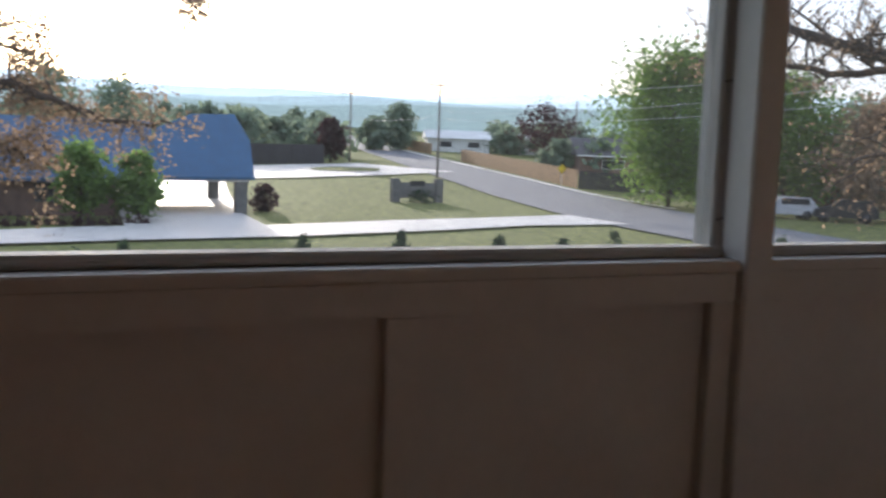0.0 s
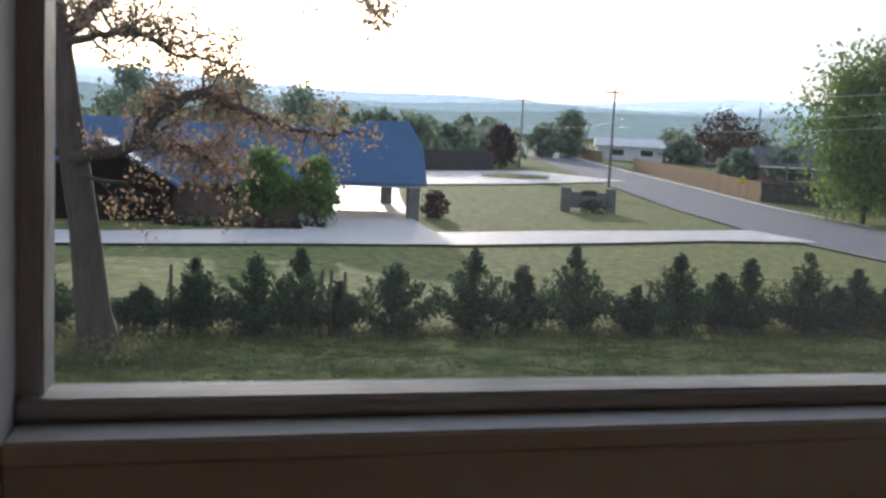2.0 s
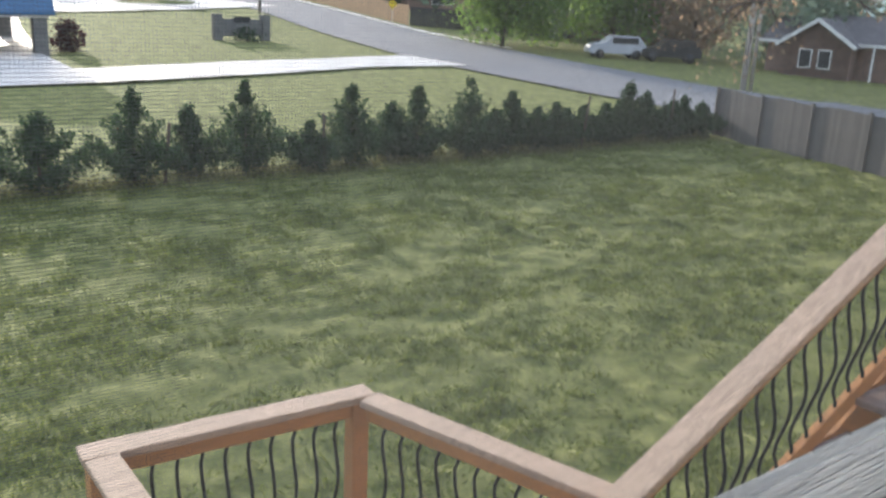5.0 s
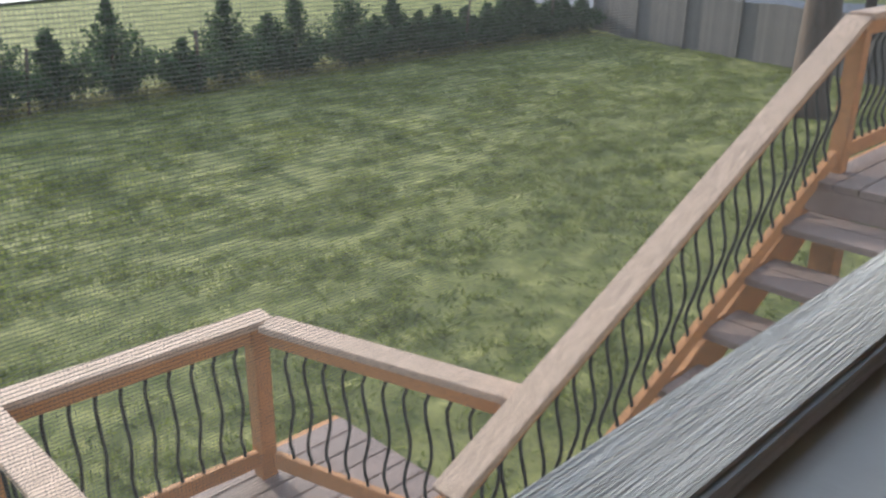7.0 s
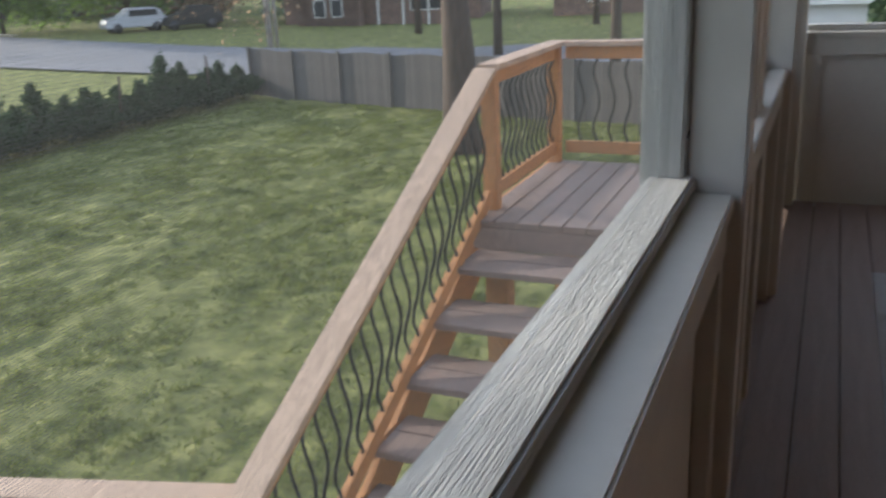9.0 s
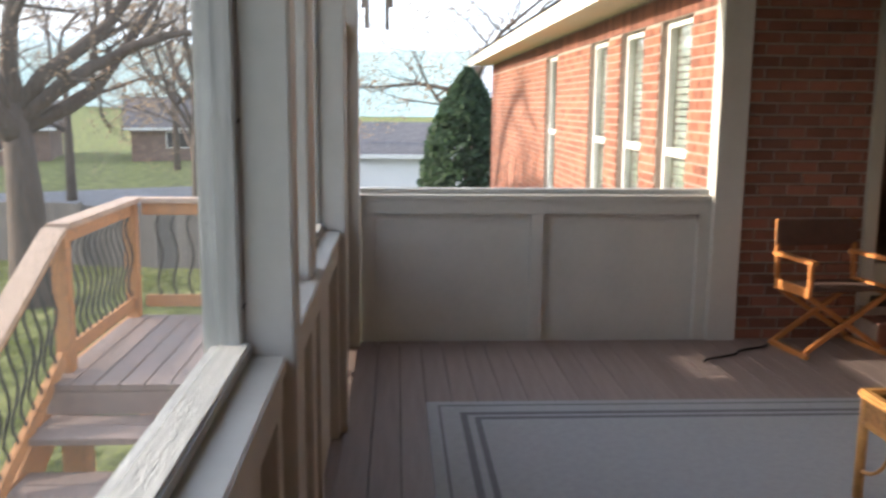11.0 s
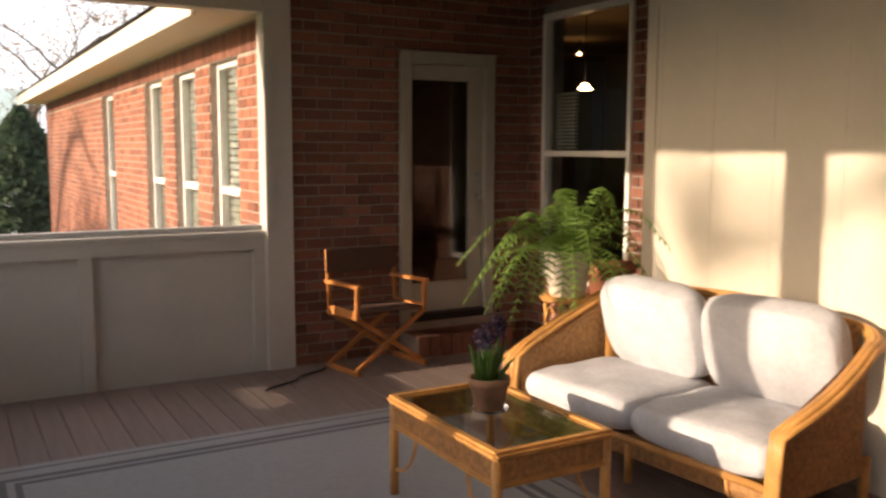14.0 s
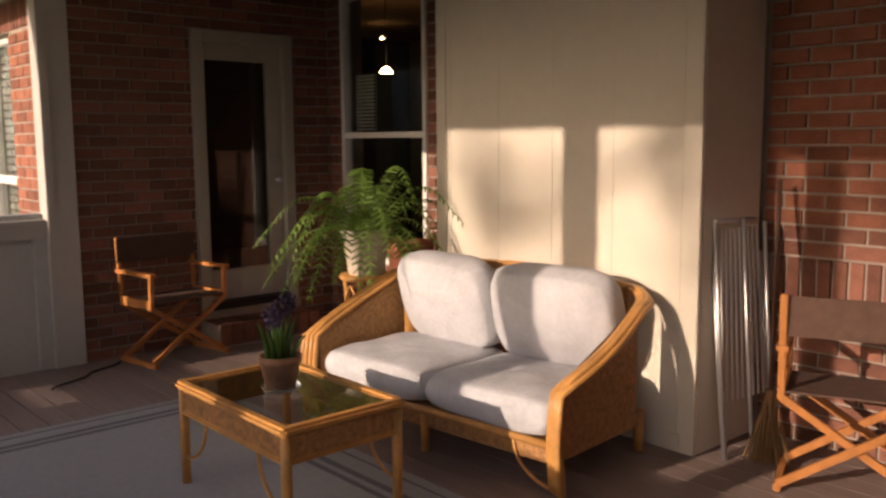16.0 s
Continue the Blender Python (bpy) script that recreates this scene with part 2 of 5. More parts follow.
def tube_data(points, radii, sides=8):
    """A tapering tube along points."""
    P = [Vector(p) for p in points]
    vs, fs = [], []
    side = None
    for i, p in enumerate(P):
        d = (P[min(i + 1, len(P) - 1)] - P[max(i - 1, 0)]).normalized()
        if side is None:
            side = d.orthogonal().normalized()
        side = (side - d * side.dot(d))
        side = side.normalized() if side.length > 1e-5 else d.orthogonal().normalized()
        up = d.cross(side)
        r = radii[i] if hasattr(radii, "__len__") else radii
        for k in range(sides):
            a = 2 * math.pi * k / sides
            vs.append(p + (side * math.cos(a) + up * math.sin(a)) * r)
    for i in range(len(P) - 1):
        for k in range(sides):
            a, b = i * sides + k, i * sides + (k + 1) % sides
            fs.append((a, b, b + sides, a + sides))
    fs.append(tuple(range(sides))[::-1])
    fs.append(tuple(len(vs) - sides + k for k in range(sides)))
    return vs, fs


def tube(name, points, radii, mat, parent=None, sides=8, label=""):
    v, f = tube_data(points, radii, sides)
    return mesh_object(name, v, f, mat, parent, label, smooth=True)


def join_data(items):
    V, F = [], []
    for v, f in items:
        o = len(V)
        V += list(v)
        F += [tuple(i + o for i in q) for q in f]
    return V, F


def beam(name, a, b, w, h, mat, parent=None, label="", bevel=0.004):
    """A squared bar from a to b."""
    a, b = Vector(a), Vector(b)
    d = b - a
    bm = bmesh.new()
    add_box(bm, 0, d.length, -w / 2, w / 2, -h / 2, h / 2, bevel)
    x = d.normalized()
    y = Vector((0, 0, 1)).cross(x)
    y = y.normalized() if y.length > 1e-4 else Vector((0, 1, 0))
    z = x.cross(y)
    m = Matrix((x, y, z)).transposed().to_4x4()
    m.translation = a
    bm.transform(m)
    return part(name, bm, mat, parent, label)


def lathe(name, profile, mat, parent=None, at=(0, 0, 0), sides=24, label=""):
    vs, fs = [], []
    for r, z in profile:
        for k in range(sides):
            a = 2 * math.pi * k / sides
            vs.append((at[0] + r * math.cos(a), at[1] + r * math.sin(a), at[2] + z))
    for i in range(len(profile) - 1):
        for k in range(sides):
            a, b = i * sides + k, i * sides + (k + 1) % sides
            fs.append((a, b, b + sides, a + sides))
    return mesh_object(name, vs, fs, mat, parent, label, smooth=True)


def empty(name, at, label, category, group="", kind=""):
    ob = new(name)
    ob.location = at
    return tagged(ob, label, category, group, kind)


def leaves(centers, size, aspect=1.0, droop=0.0):
    """Many small leaf quads at centers with random turns."""
    c = np.asarray(centers, float)
    n = len(c)
    u = rng.normal(size=(n, 3))
    u[:, 2] -= droop
    u /= np.linalg.norm(u, axis=1)[:, None]
    w = np.cross(u, rng.normal(size=(n, 3)))
    w /= np.linalg.norm(w, axis=1)[:, None] + 1e-9
    s = size * rng.uniform(0.6, 1.4, (n, 1))
    u, w = u * s, w * s * aspect
    V = np.stack([c - u, c + w * 0.6, c + u, c - w * 0.6], 1).reshape(-1, 3)
    F = [(4 * i, 4 * i + 1, 4 * i + 2, 4 * i + 3) for i in range(n)]
    return V, F


def slab(name, top, mat, parent, thick=0.16):
    """A roof plane with thickness."""
    n = len(top)
    V = [tuple(v) for v in top] + [(x, y, z - thick) for x, y, z in top]
    F = [tuple(range(n)), tuple(range(n, 2 * n))[::-1]] + [(i, (i + 1) % n, n + (i + 1) % n, n + i) for i in range(n)]
    return mesh_object(name, V, F, mat, parent)


def gz(y, x=0.0):
    """Height of the land."""
    z = -3.25 + max(0.0, min(y, 65) - 19) * 0.033 + max(0.0, min(y, 200) - 65) * 0.05 + max(0.0, y - 200) * 0.07
    return z + max(0.0, min(x, 60) - 28) * 0.02 * (1 if y < 25 else 0.3)


# ---- structure ----
ZH, ZC, S = 2.71, 2.86, 1.0
X0 = -9.6


def wall(name, x0, x1, y0, y1, z0, z1, mat, label, bevel=0.0):
    return tagged(box(name, x0, x1, y0, y1, z0, z1, mat, None, bevel), label, "wall", kind="structure")


floor = tagged(box("floor", X0, 0.0, -4.65, 0.0, -0.25, -0.03, SHADE_DARK, None, 0), "brown composite deck floor of a screened porch", "floor", kind="structure")
ceiling = tagged(box("ceiling", X0 - 0.2, 0.14, -4.9, 0.25, ZC, ZC + 0.2, CEIL, None, 0), "plain painted porch ceiling in shade", "ceiling", kind="structure")
# unseen end wall, closed to keep skylight off the inner walls
wall("wall_west", X0 - 0.15, X0, -4.9, 0.16, -0.2, ZH - 0.002, PAINT, "unseen full-height porch end wall, closed against skylight")
wall("wall_west_header", X0 - 0.15, X0, -4.9, 0.16, ZH, ZC, PAINT, "unseen painted header over the closed porch end")


def half_wall(name, axis, a0, a1, panels, label):
    """A low boarded wall with a board sill and battens; axis x: along the outer side, y: the end."""
    def pos(u0, u1, d0, d1, z0, z1):
        return (u0, u1, d0, d1, z0, z1) if axis == "x" else (d0, d1, u0, u1, z0, z1)
    t = empty(name, (0, 0, 0), label, "wall", kind="structure")
    box("panel", *pos(a0, a1, 0.055, 0.12, -0.2, S - 0.05), PAINT, t, 0)
    box("top_rail", *pos(a0, a1, 0.012, 0.055, S - 0.13, S - 0.035), PAINT, t)
    n = panels
    for i in range(n + 1):
        u = a0 + (a1 - a0) * i / n
        u = min(max(u, a0 + 0.045), a1 - 0.045)
        box("batten", *pos(u - 0.045, u + 0.045, 0.015, 0.055, 0.0, S - 0.13), PAINT, t)
    box("sill", *pos(a0, a1, 0.0, 0.14, S - 0.035, S), PAINT, t, 0.005)
    box("screen_board", *pos(a0, a1, 0.08, 0.175, S + 0.002, S + 0.036), WEATHERED, t, 0.006, "rough weathered grey board")
    box("screen", *pos(a0, a1, 0.150, 0.1505, S + 0.036, ZH), SCREEN, t, 0, "fine grey insect screen")
    return t


def post(name, x0, x1, y0, y1, label):
    t = empty(name, (0, 0, 0), label, "post", kind="structure")
    box("core", x0, x1, y0, y1, -0.2, ZC, PAINT, t, 0.006)
    return t


half_wall("wall_outer_1", "x", -8.3, -6.06, 2, "low painted board wall with grey sill under the screen")
half_wall("wall_outer_2", "x", -5.96, -3.73, 2, "low painted board wall with grey sill under the screen")
half_wall("wall_outer_3", "x", -3.62, -1.66, 2, "low painted board wall with grey sill under the screen")
wall("wall_outer_4", X0, -8.4, 0.0, 0.14, -0.2, ZC, PAINT, "plain painted porch wall")
for k, (a, b) in enumerate([(-8.4, -8.3), (-6.06, -5.96), (-3.73, -3.62), (-1.66, -1.55), (-0.12, -0.0)]):
    p = post("post_%d" % (k + 1), a, b, -0.02, 0.10, "painted wooden porch post")
    box("stop_board", a - 0.035, b + 0.035, 0.10, 0.19, -0.2, ZH, POSTWOOD, p, 0.006, "rough weathered grey stop board")
for zn in (1.12, 1.55, 2.0):
    for dz in (0.0, 0.018):
        nail = lathe("nail", [(0.0, 0.002), (0.004, 0.002), (0.005, 0.0)], IRON, bpy.data.objects["post_3"], (0, 0, 0), 8)
        nail.matrix_basis = pose(-3.747 + dz, 0.0985, zn + dz * 0.2, 90, 0, 0)
tagged(box("header_outer", X0, 0.14, -0.02, 0.20, ZH, ZC - 0.003, PAINT), "painted header beam over the screens", "beam", kind="structure")
tagged(box("header_end", -0.002, 0.16, -2.6, -0.025, 2.5, ZC - 0.003, PAINT), "painted header beam over the end screen", "beam", kind="structure")
half_wall("wall_end", "y", -2.40, -0.02, 2, "low painted board wall with grey sill at the porch end")
endpost = post("post_end", -0.02, 0.13, -2.60, -2.40, "wide painted corner post beside brick")
box("stop_board", -0.035, 0.0, -2.455, -2.395, S, 2.5, PAINT, endpost)

# stud added where its shadow makes the dark band on the chimney chase
stud = post("post_stud", -2.84, -2.61, 0.03, 0.12, "painted stud between two screens, placed for its shadow")

# screen door beside the end wall, leading to the outside landing
sd = empty("door_screen", (0, 0, 0), "painted screen door leading out to the stairs", "door", kind="structure")
# low panels, slot and short bars are added to shape sun patches on the deck
for a, b, z0, z1 in [(-1.55, -1.46, 0.0, 2.1), (-0.21, -0.12, 0.0, 2.1), (-1.46, -0.21, 2.0, 2.1), (-1.46, -0.21, 0.02, 0.56), (-1.46, -0.70, 0.56, 0.63), (-1.46, -0.21, 0.63, 0.84)] + [(-0.70 + 0.1 * k, -0.66 + 0.1 * k, 0.56, 0.63) for k in range(5)]:
    box("rail", a, b, 0.05, 0.085, z0, z1, PAINT, sd)
box("screen", -1.46, -0.21, 0.066, 0.0665, 0.56, 2.0, SCREEN, sd, 0, "fine grey insect screen")
box("screen", -1.55, -0.12, 0.066, 0.0665, 2.1, ZH, SCREEN, sd, 0, "fine grey insect screen")

tagged(box("floor_edge", X0, -0.002, 0.0, 0.053, -0.25, -0.003, DECK, None, 0), "brown deck edge board along the outer wall", "trim", kind="structure")

# brick core walls
wall("wall_door_1", 0.03, 0.25, -3.53, -2.60, -0.2, ZC, MORTAR, "dark red brick wall beside the garden door")
wall("wall_door_2", 0.03, 0.25, -4.88, -4.23, -0.2, ZC, MORTAR, "dark red brick wall beside the garden door")
wall("wall_door_3", 0.03, 0.25, -4.23, -3.53, 2.25, ZC, MORTAR, "dark red brick wall over the garden door")
wall("wall_back_1", -0.15, 0.03, -4.88, -4.68, -0.2, ZC, MORTAR, "red brick house wall in the porch")
wall("wall_back_2", X0, -1.20, -4.88, -4.68, -0.2, ZC, MORTAR, "red brick house wall in the porch")
wall("wall_back_3", -1.20, -0.15, -4.88, -4.68, -0.2, 0.55, MORTAR, "red brick house wall in the porch")
wall("wall_back_4", -1.20, -0.15, -4.88, -4.68, 2.64, ZC, MORTAR, "red brick house wall in the porch")

# sided chimney chase
chase = empty("chimney_chase", (0, 0, 0), "cream painted chimney chase with corner trim", "chimney chase", kind="structure")
box("body", -3.78, -1.99, -4.62, -4.085, -0.02, ZC - 0.004, SIDING, chase, 0.003)
for k in range(5):
    x = -3.70 + k * 0.40
    box("seam", x, x + 0.006, -4.087, -4.083, 0.0, ZC - 0.01, SIDING, chase, 0)
box("corner_trim", -2.06, -1.97, -4.10, -4.078, 0.0, ZC - 0.01, SIDING, chase)
box("corner_trim", -3.80, -3.72, -4.10, -4.078, 0.0, ZC - 0.01, SIDING, chase)
box("base_trim", -3.72, -2.06, -4.098, -4.08, 0.0, 0.09, SIDING, chase)
box("corner_trim", -3.80, -3.78, -4.62, -4.10, 0.0, ZC - 0.01, SIDING, chase)

# garden door
gd = empty("door_garden", (0, 0, 0), "cream garden door with a tall glass pane, closed", "door", kind="structure")
D0, D1, DZ0, DZ1 = -4.215, -3.545, 0.30, 2.22
for a, b, z0, z1 in [(D0 - 0.085, D0, 0.24, DZ1 + 0.09), (D1, D1 + 0.085, 0.24, DZ1 + 0.09), (D0, D1, DZ1, DZ1 + 0.09)]:
    box("casing", -0.02, 0.06, a, b, z0, z1, DOORPAINT, gd)
for a, b, z0, z1 in [(D0, D0 + 0.13, DZ0, DZ1), (D1 - 0.035, D1, DZ0, DZ1), (D0 + 0.13, D1 - 0.035, DZ0, 0.53), (D0 + 0.13, D1 - 0.035, 2.10, DZ1)]:
    box("slab", 0.03, 0.075, a, b, z0, z1, DOORPAINT, gd)
box("pane", 0.05, 0.056, D0 + 0.13, D1 - 0.035, 0.53, 2.10, GLASS, gd, 0, "clear glass reflecting the porch")
box("threshold", -0.05, 0.08, D0, D1, 0.24, 0.30, IRON, gd)
lathe("knob", [(0.0, 0.07), (0.02, 0.065), (0.028, 0.045), (0.02, 0.02), (0.012, 0.0)], STEEL, gd, (0, 0, 0), 14).matrix_basis = pose(0.03, D0 + 0.06, 1.2, 0, -90, 0)
lathe("deadbolt", [(0.0, 0.03), (0.024, 0.028), (0.026, 0.0)], STEEL, gd, (0, 0, 0), 14).matrix_basis = pose(0.03, D0 + 0.06, 1.36, 0, -90, 0)

# house window beside the chase
hw = empty("window_house", (0, 0, 0), "white sash window looking into a dim kitchen", "window", kind="structure")
W0, W1, WZ0, WZ1 = -1.20, -0.15, 0.55, 2.64
for a, b, z0, z1 in [(W0, W0 + 0.045, WZ0, WZ1), (W1 - 0.045, W1, WZ0, WZ1), (W0, W1, WZ1 - 0.045, WZ1), (W0, W1, WZ0, WZ0 + 0.05)]:
    box("frame", a, b, -4.74, -4.66, z0, z1, WHITE, hw)
box("sash_bar", W0 + 0.045, W1 - 0.045, -4.73, -4.665, 1.52, 1.565, WHITE, hw)
box("pane", W0 + 0.045, W1 - 0.045, -4.712, -4.708, WZ0, WZ1 - 0.04, GLASS, hw, 0)
for k in range(16):
    box("blind_slat", W1 - 0.30, W1 - 0.06, -4.80, -4.77, 1.58 + k * 0.028, 1.598 + k * 0.028, BLIND, hw, 0)

# room behind the window and door; dimness put into the dark side walls and floors
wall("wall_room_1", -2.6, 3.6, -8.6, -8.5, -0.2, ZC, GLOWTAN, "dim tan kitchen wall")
wall("wall_room_2", -2.7, -2.6, -8.6, -4.88, -0.2, ZC, SHADE_DARK, "kitchen side wall, coloured dark for dimness")
wall("wall_room_3", 3.6, 3.7, -8.6, -2.7, -0.2, ZC, SHADE_DARK, "kitchen side wall, coloured dark for dimness")
wall("floor_room", -2.6, 3.6, -8.6, -4.88, -0.2, 0.2, SHADE_DARK, "kitchen floor, coloured dark for dimness")
wall("floor_room_2", 0.25, 3.6, -4.88, -2.7, -0.2, 0.2, SHADE_DARK, "kitchen floor, coloured dark for dimness")
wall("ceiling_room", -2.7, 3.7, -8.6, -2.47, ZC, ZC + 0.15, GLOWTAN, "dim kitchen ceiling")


def pendant(x, y, z, r):
    t = empty("pendant_lamp", (x, y, z), "lit white glass pendant lamp in the kitchen", "lamp", "kitchen pendants")
    lathe("shade", [(r * 0.25, r * 0.9), (r * 0.6, r * 0.6), (r, 0.0), (r * 0.9, 0.0), (r * 0.5, r * 0.55)], LAMPGLOW, t)
    tube("cord", [(0, 0, r * 0.9), (0, 0, ZC - z)], 0.006, IRON, t)


pendant(0.83, -5.9, 2.15, 0.07)
pendant(2.3, -7.0, 2.68, 0.03)
# kitchen cabinet seen through the window
kc = empty("kitchen_cabinet", (1.4, -8.3, 0.2), "brown wooden kitchen cabinet in the dim room", "cabinet")
box("body", -0.9, 0.9, -0.2, 0.2, 0.0, 1.0, TEAK, kc)
box("door", -0.88, -0.02, 0.2, 0.22, 0.05, 0.95, TEAK, kc)
box("door", 0.02, 0.88, 0.2, 0.22, 0.05, 0.95, TEAK, kc)

# chair added indoors in place of the orange reflection in the door glass
dk = empty("dining_chair", (1.3, -3.75, 0.2), "orange slatted chair added indoors for the reflection in the door glass", "chair")
for sx in (-0.2, 0.2):
    for sy in (-0.2, 0.2):
        beam("leg", (sx, sy, 0), (sx, sy, 0.95 if sx > 0 else 0.44), 0.04, 0.04, TEAK, dk)
box("seat", -0.23, 0.23, -0.23, 0.23, 0.44, 0.48, TEAK, dk)
for kz in range(4):
    box("back_slat", 0.19, 0.21, -0.18, 0.18, 0.58 + kz * 0.1, 0.63 + kz * 0.1, TEAK, dk)

# house wing beyond the end screen
HX, HY = 14.4, -2.45
wins = [(0.78, 1.57), (2.04, 2.87), (3.38, 4.24), (6.25, 7.15)]
wz0, wz1, wbar = 0.36, 2.28, 1.22
edges = [0.14] + [v for w in wins for v in w] + [HX]
for k in range(0, len(edges), 2):
    wall("wall_wing_%d" % (k + 1), edges[k], edges[k + 1], HY - 0.22, HY - 0.012, -3.4, 2.62, MORTAR, "sunlit red brick house wall")
for k, (a, b) in enumerate(wins):
    wall("wall_wing_low_%d" % (k + 1), a, b, HY - 0.22, HY - 0.012, -3.4, wz0, MORTAR, "sunlit red brick house wall")
    wall("wall_wing_high_%d" % (k + 1), a, b, HY - 0.22, HY - 0.012, wz1, 2.62, MORTAR, "sunlit red brick house wall")
    w = empty("window_wing_%d" % (k + 1), (0, 0, 0), "white sash window with blinds in a brick wall", "window", "wing windows", "structure")
    yb = HY - 0.10
    for p, q, z0, z1 in [(a, a + 0.05, wz0, wz1), (b - 0.05, b, wz0, wz1), (a + 0.05, b - 0.05, wz1 - 0.05, wz1), (a + 0.05, b - 0.05, wz0, wz0 + 0.05), (a + 0.05, b - 0.05, wbar - 0.03, wbar + 0.03)]:
        box("frame", p, q, yb - 0.04, yb + 0.03, z0, z1, WHITE, w)
    box("pane", a + 0.05, b - 0.05, yb - 0.004, yb, wz0 + 0.05, wz1 - 0.05, GLASS, w, 0)
    for j in range(30):
        z = wz0 + 0.08 + j * 0.06
        box("blind_slat", a + 0.06, b - 0.06, yb - 0.085, yb - 0.05, z, z + 0.045, BLIND, w, 0)
    # near-black sheet stands in for the unlit room behind the blinds
    box("dark_back", a, b, yb - 0.118, yb - 0.10, wz0, wz1, SHADE_DARK, w, 0)
wall("wall_wing_far", HX - 0.2, HX, -11.0, HY - 0.22, -3.4, 2.62, MORTAR, "red brick house wall")
roof = empty("roof_wing", (0, 0, 0), "grey shingled roof with cream eaves", "roof", kind="structure")
box("soffit", 0.17, HX + 0.5, HY - 0.2, HY + 0.46, 2.50, 2.53, SIDING, roof, 0)
box("fascia", 0.17, HX + 0.5, HY + 0.46, HY + 0.49, 2.47, 2.66, SIDING, roof)
mesh_object("shingles", [(0.17, HY + 0.53, 2.67), (HX + 0.55, HY + 0.53, 2.67), (HX - 3.5, -7.5, 5.2), (0.17, -7.5, 5.2), (HX + 0.55, -12, 2.67)],
            [(0, 1, 2, 3), (1, 4, 2)], SHINGLE, roof)
tube("vent_pipe", [(7, -4.0, 3.4), (7, -4.0, 3.75)], 0.06, IRON, roof)
wall("attic_end", 0.15, 0.20, -7.5, -2.0, ZC + 0.2, 5.1, SIDING, "house gable above the porch")

# porch roof slab above the ceiling keeps the sun out
wall("roof_porch", X0 - 0.4, 0.16, -5.2, 0.5, ZC + 0.2, ZC + 0.3, SHINGLE, "porch roof")

# ---- outside: land, roads ----
def value_noise(x, y, cell, seed):
    """Smooth random hills, 0 to 1, one per cell."""
    lat = np.random.default_rng(seed).random((256, 256))
    u, v = np.asarray(x) / cell + 900, np.asarray(y) / cell + 900
    i, j = np.floor(u).astype(int), np.floor(v).astype(int)
    a, b = u - i, v - j
    a, b = a * a * (3 - 2 * a), b * b * (3 - 2 * b)
    p, q, r, t = lat[i % 256, j % 256], lat[(i + 1) % 256, j % 256], lat[i % 256, (j + 1) % 256], lat[(i + 1) % 256, (j + 1) % 256]
    return (p * (1 - a) + q * a) * (1 - b) + (r * (1 - a) + t * a) * b


def turf(x, y):
    """Height of the lumpy near lawn above the even land."""
    x, y = np.asarray(x, float), np.asarray(y, float)
    inside = np.clip((x + 13) / 2, 0, 1) * np.clip((25 - x) / 2, 0, 1) * np.clip((20.6 - y) / 1.5, 0, 1) * np.clip((y - 0.5) / 1.5, 0, 1)
    return inside * (0.085 * (value_noise(x, y, 0.95, 1) - 0.5) + 0.075 * (value_noise(x, y * 1.4, 0.34, 2) - 0.5) + 0.035 * (value_noise(x, y, 0.16, 3) - 0.5))


gx = np.concatenate([np.linspace(-140, -30, 12), np.linspace(-25, -12, 8), np.arange(-11, 23.5, 0.11), np.linspace(24, 60, 20), np.linspace(70, 400, 20)])
gy = np.concatenate([np.linspace(-60, 0, 14), np.arange(1.0, 20.8, 0.11), np.linspace(21, 80, 46), np.linspace(90, 420, 30)])
GX, GY = np.meshgrid(gx, gy)
GZ = np.array([np.interp(gx, (28.0, 60.0), (gz(y, 28.0), gz(y, 60.0))) for y in gy]) + turf(GX, GY)
gv = np.stack([GX, GY, GZ], 2).reshape(-1, 3)
nx_ = len(gx)
gf = [(q * nx_ + k, q * nx_ + k + 1, (q + 1) * nx_ + k + 1, (q + 1) * nx_ + k) for q in range(len(gy) - 1) for k in range(nx_ - 1)]
tagged(mesh_object("ground", gv, gf, GRASS, None, "", True), "rough green lawn with pale worn patches", "ground", kind="structure")


def strip(name, pts, mat, lift, label, category):
    """A ribbon over the land; pts: x, y, half width along the normal."""
    dense = []
    for (a, b) in zip(pts, pts[1:]):
        for k in range(12):
            t = k / 12
            dense.append(tuple(a[i] * (1 - t) + b[i] * t for i in range(3)))
    dense.append(pts[-1])
    V, F = [], []
    for i, (x, y, w) in enumerate(dense):
        p, q = dense[max(i - 1, 0)], dense[min(i + 1, len(dense) - 1)]
        dx, dy = q[0] - p[0], q[1] - p[1]
        L = math.hypot(dx, dy)
        nx, ny = -dy / L, dx / L
        for s in (-1, -0.5, 0, 0.5, 1):
            V.append((x + nx * w * s, y + ny * w * s, gz(y + ny * w * s, x + nx * w * s) + lift))
        if i:
            F += [((i - 1) * 5 + k, (i - 1) * 5 + k + 1, i * 5 + k + 1, i * 5 + k) for k in range(4)]
    return tagged(mesh_object(name, V, F, mat), label, category, kind="structure")


strip("road", [(52, -18, 5.2), (40, 2, 5.2), (33.5, 18, 5.3), (32.2, 32, 5.4), (32.4, 45, 6.0), (34.0, 57, 5.4), (36.4, 70, 5.2), (39.3, 85, 5.1), (43, 105, 4.8), (54.5, 165, 4.2), (72, 245, 4.5)], ASPHALT, 0.09, "grey asphalt street running down the valley", "road")
strip("kerb", [(39.6, 52, 0.25), (41.9, 70, 0.45), (44.8, 85, 0.5), (48.2, 105, 0.5), (59.0, 165, 0.5)], CONCRETE, 0.14, "pale concrete gutter along the street", "kerb")
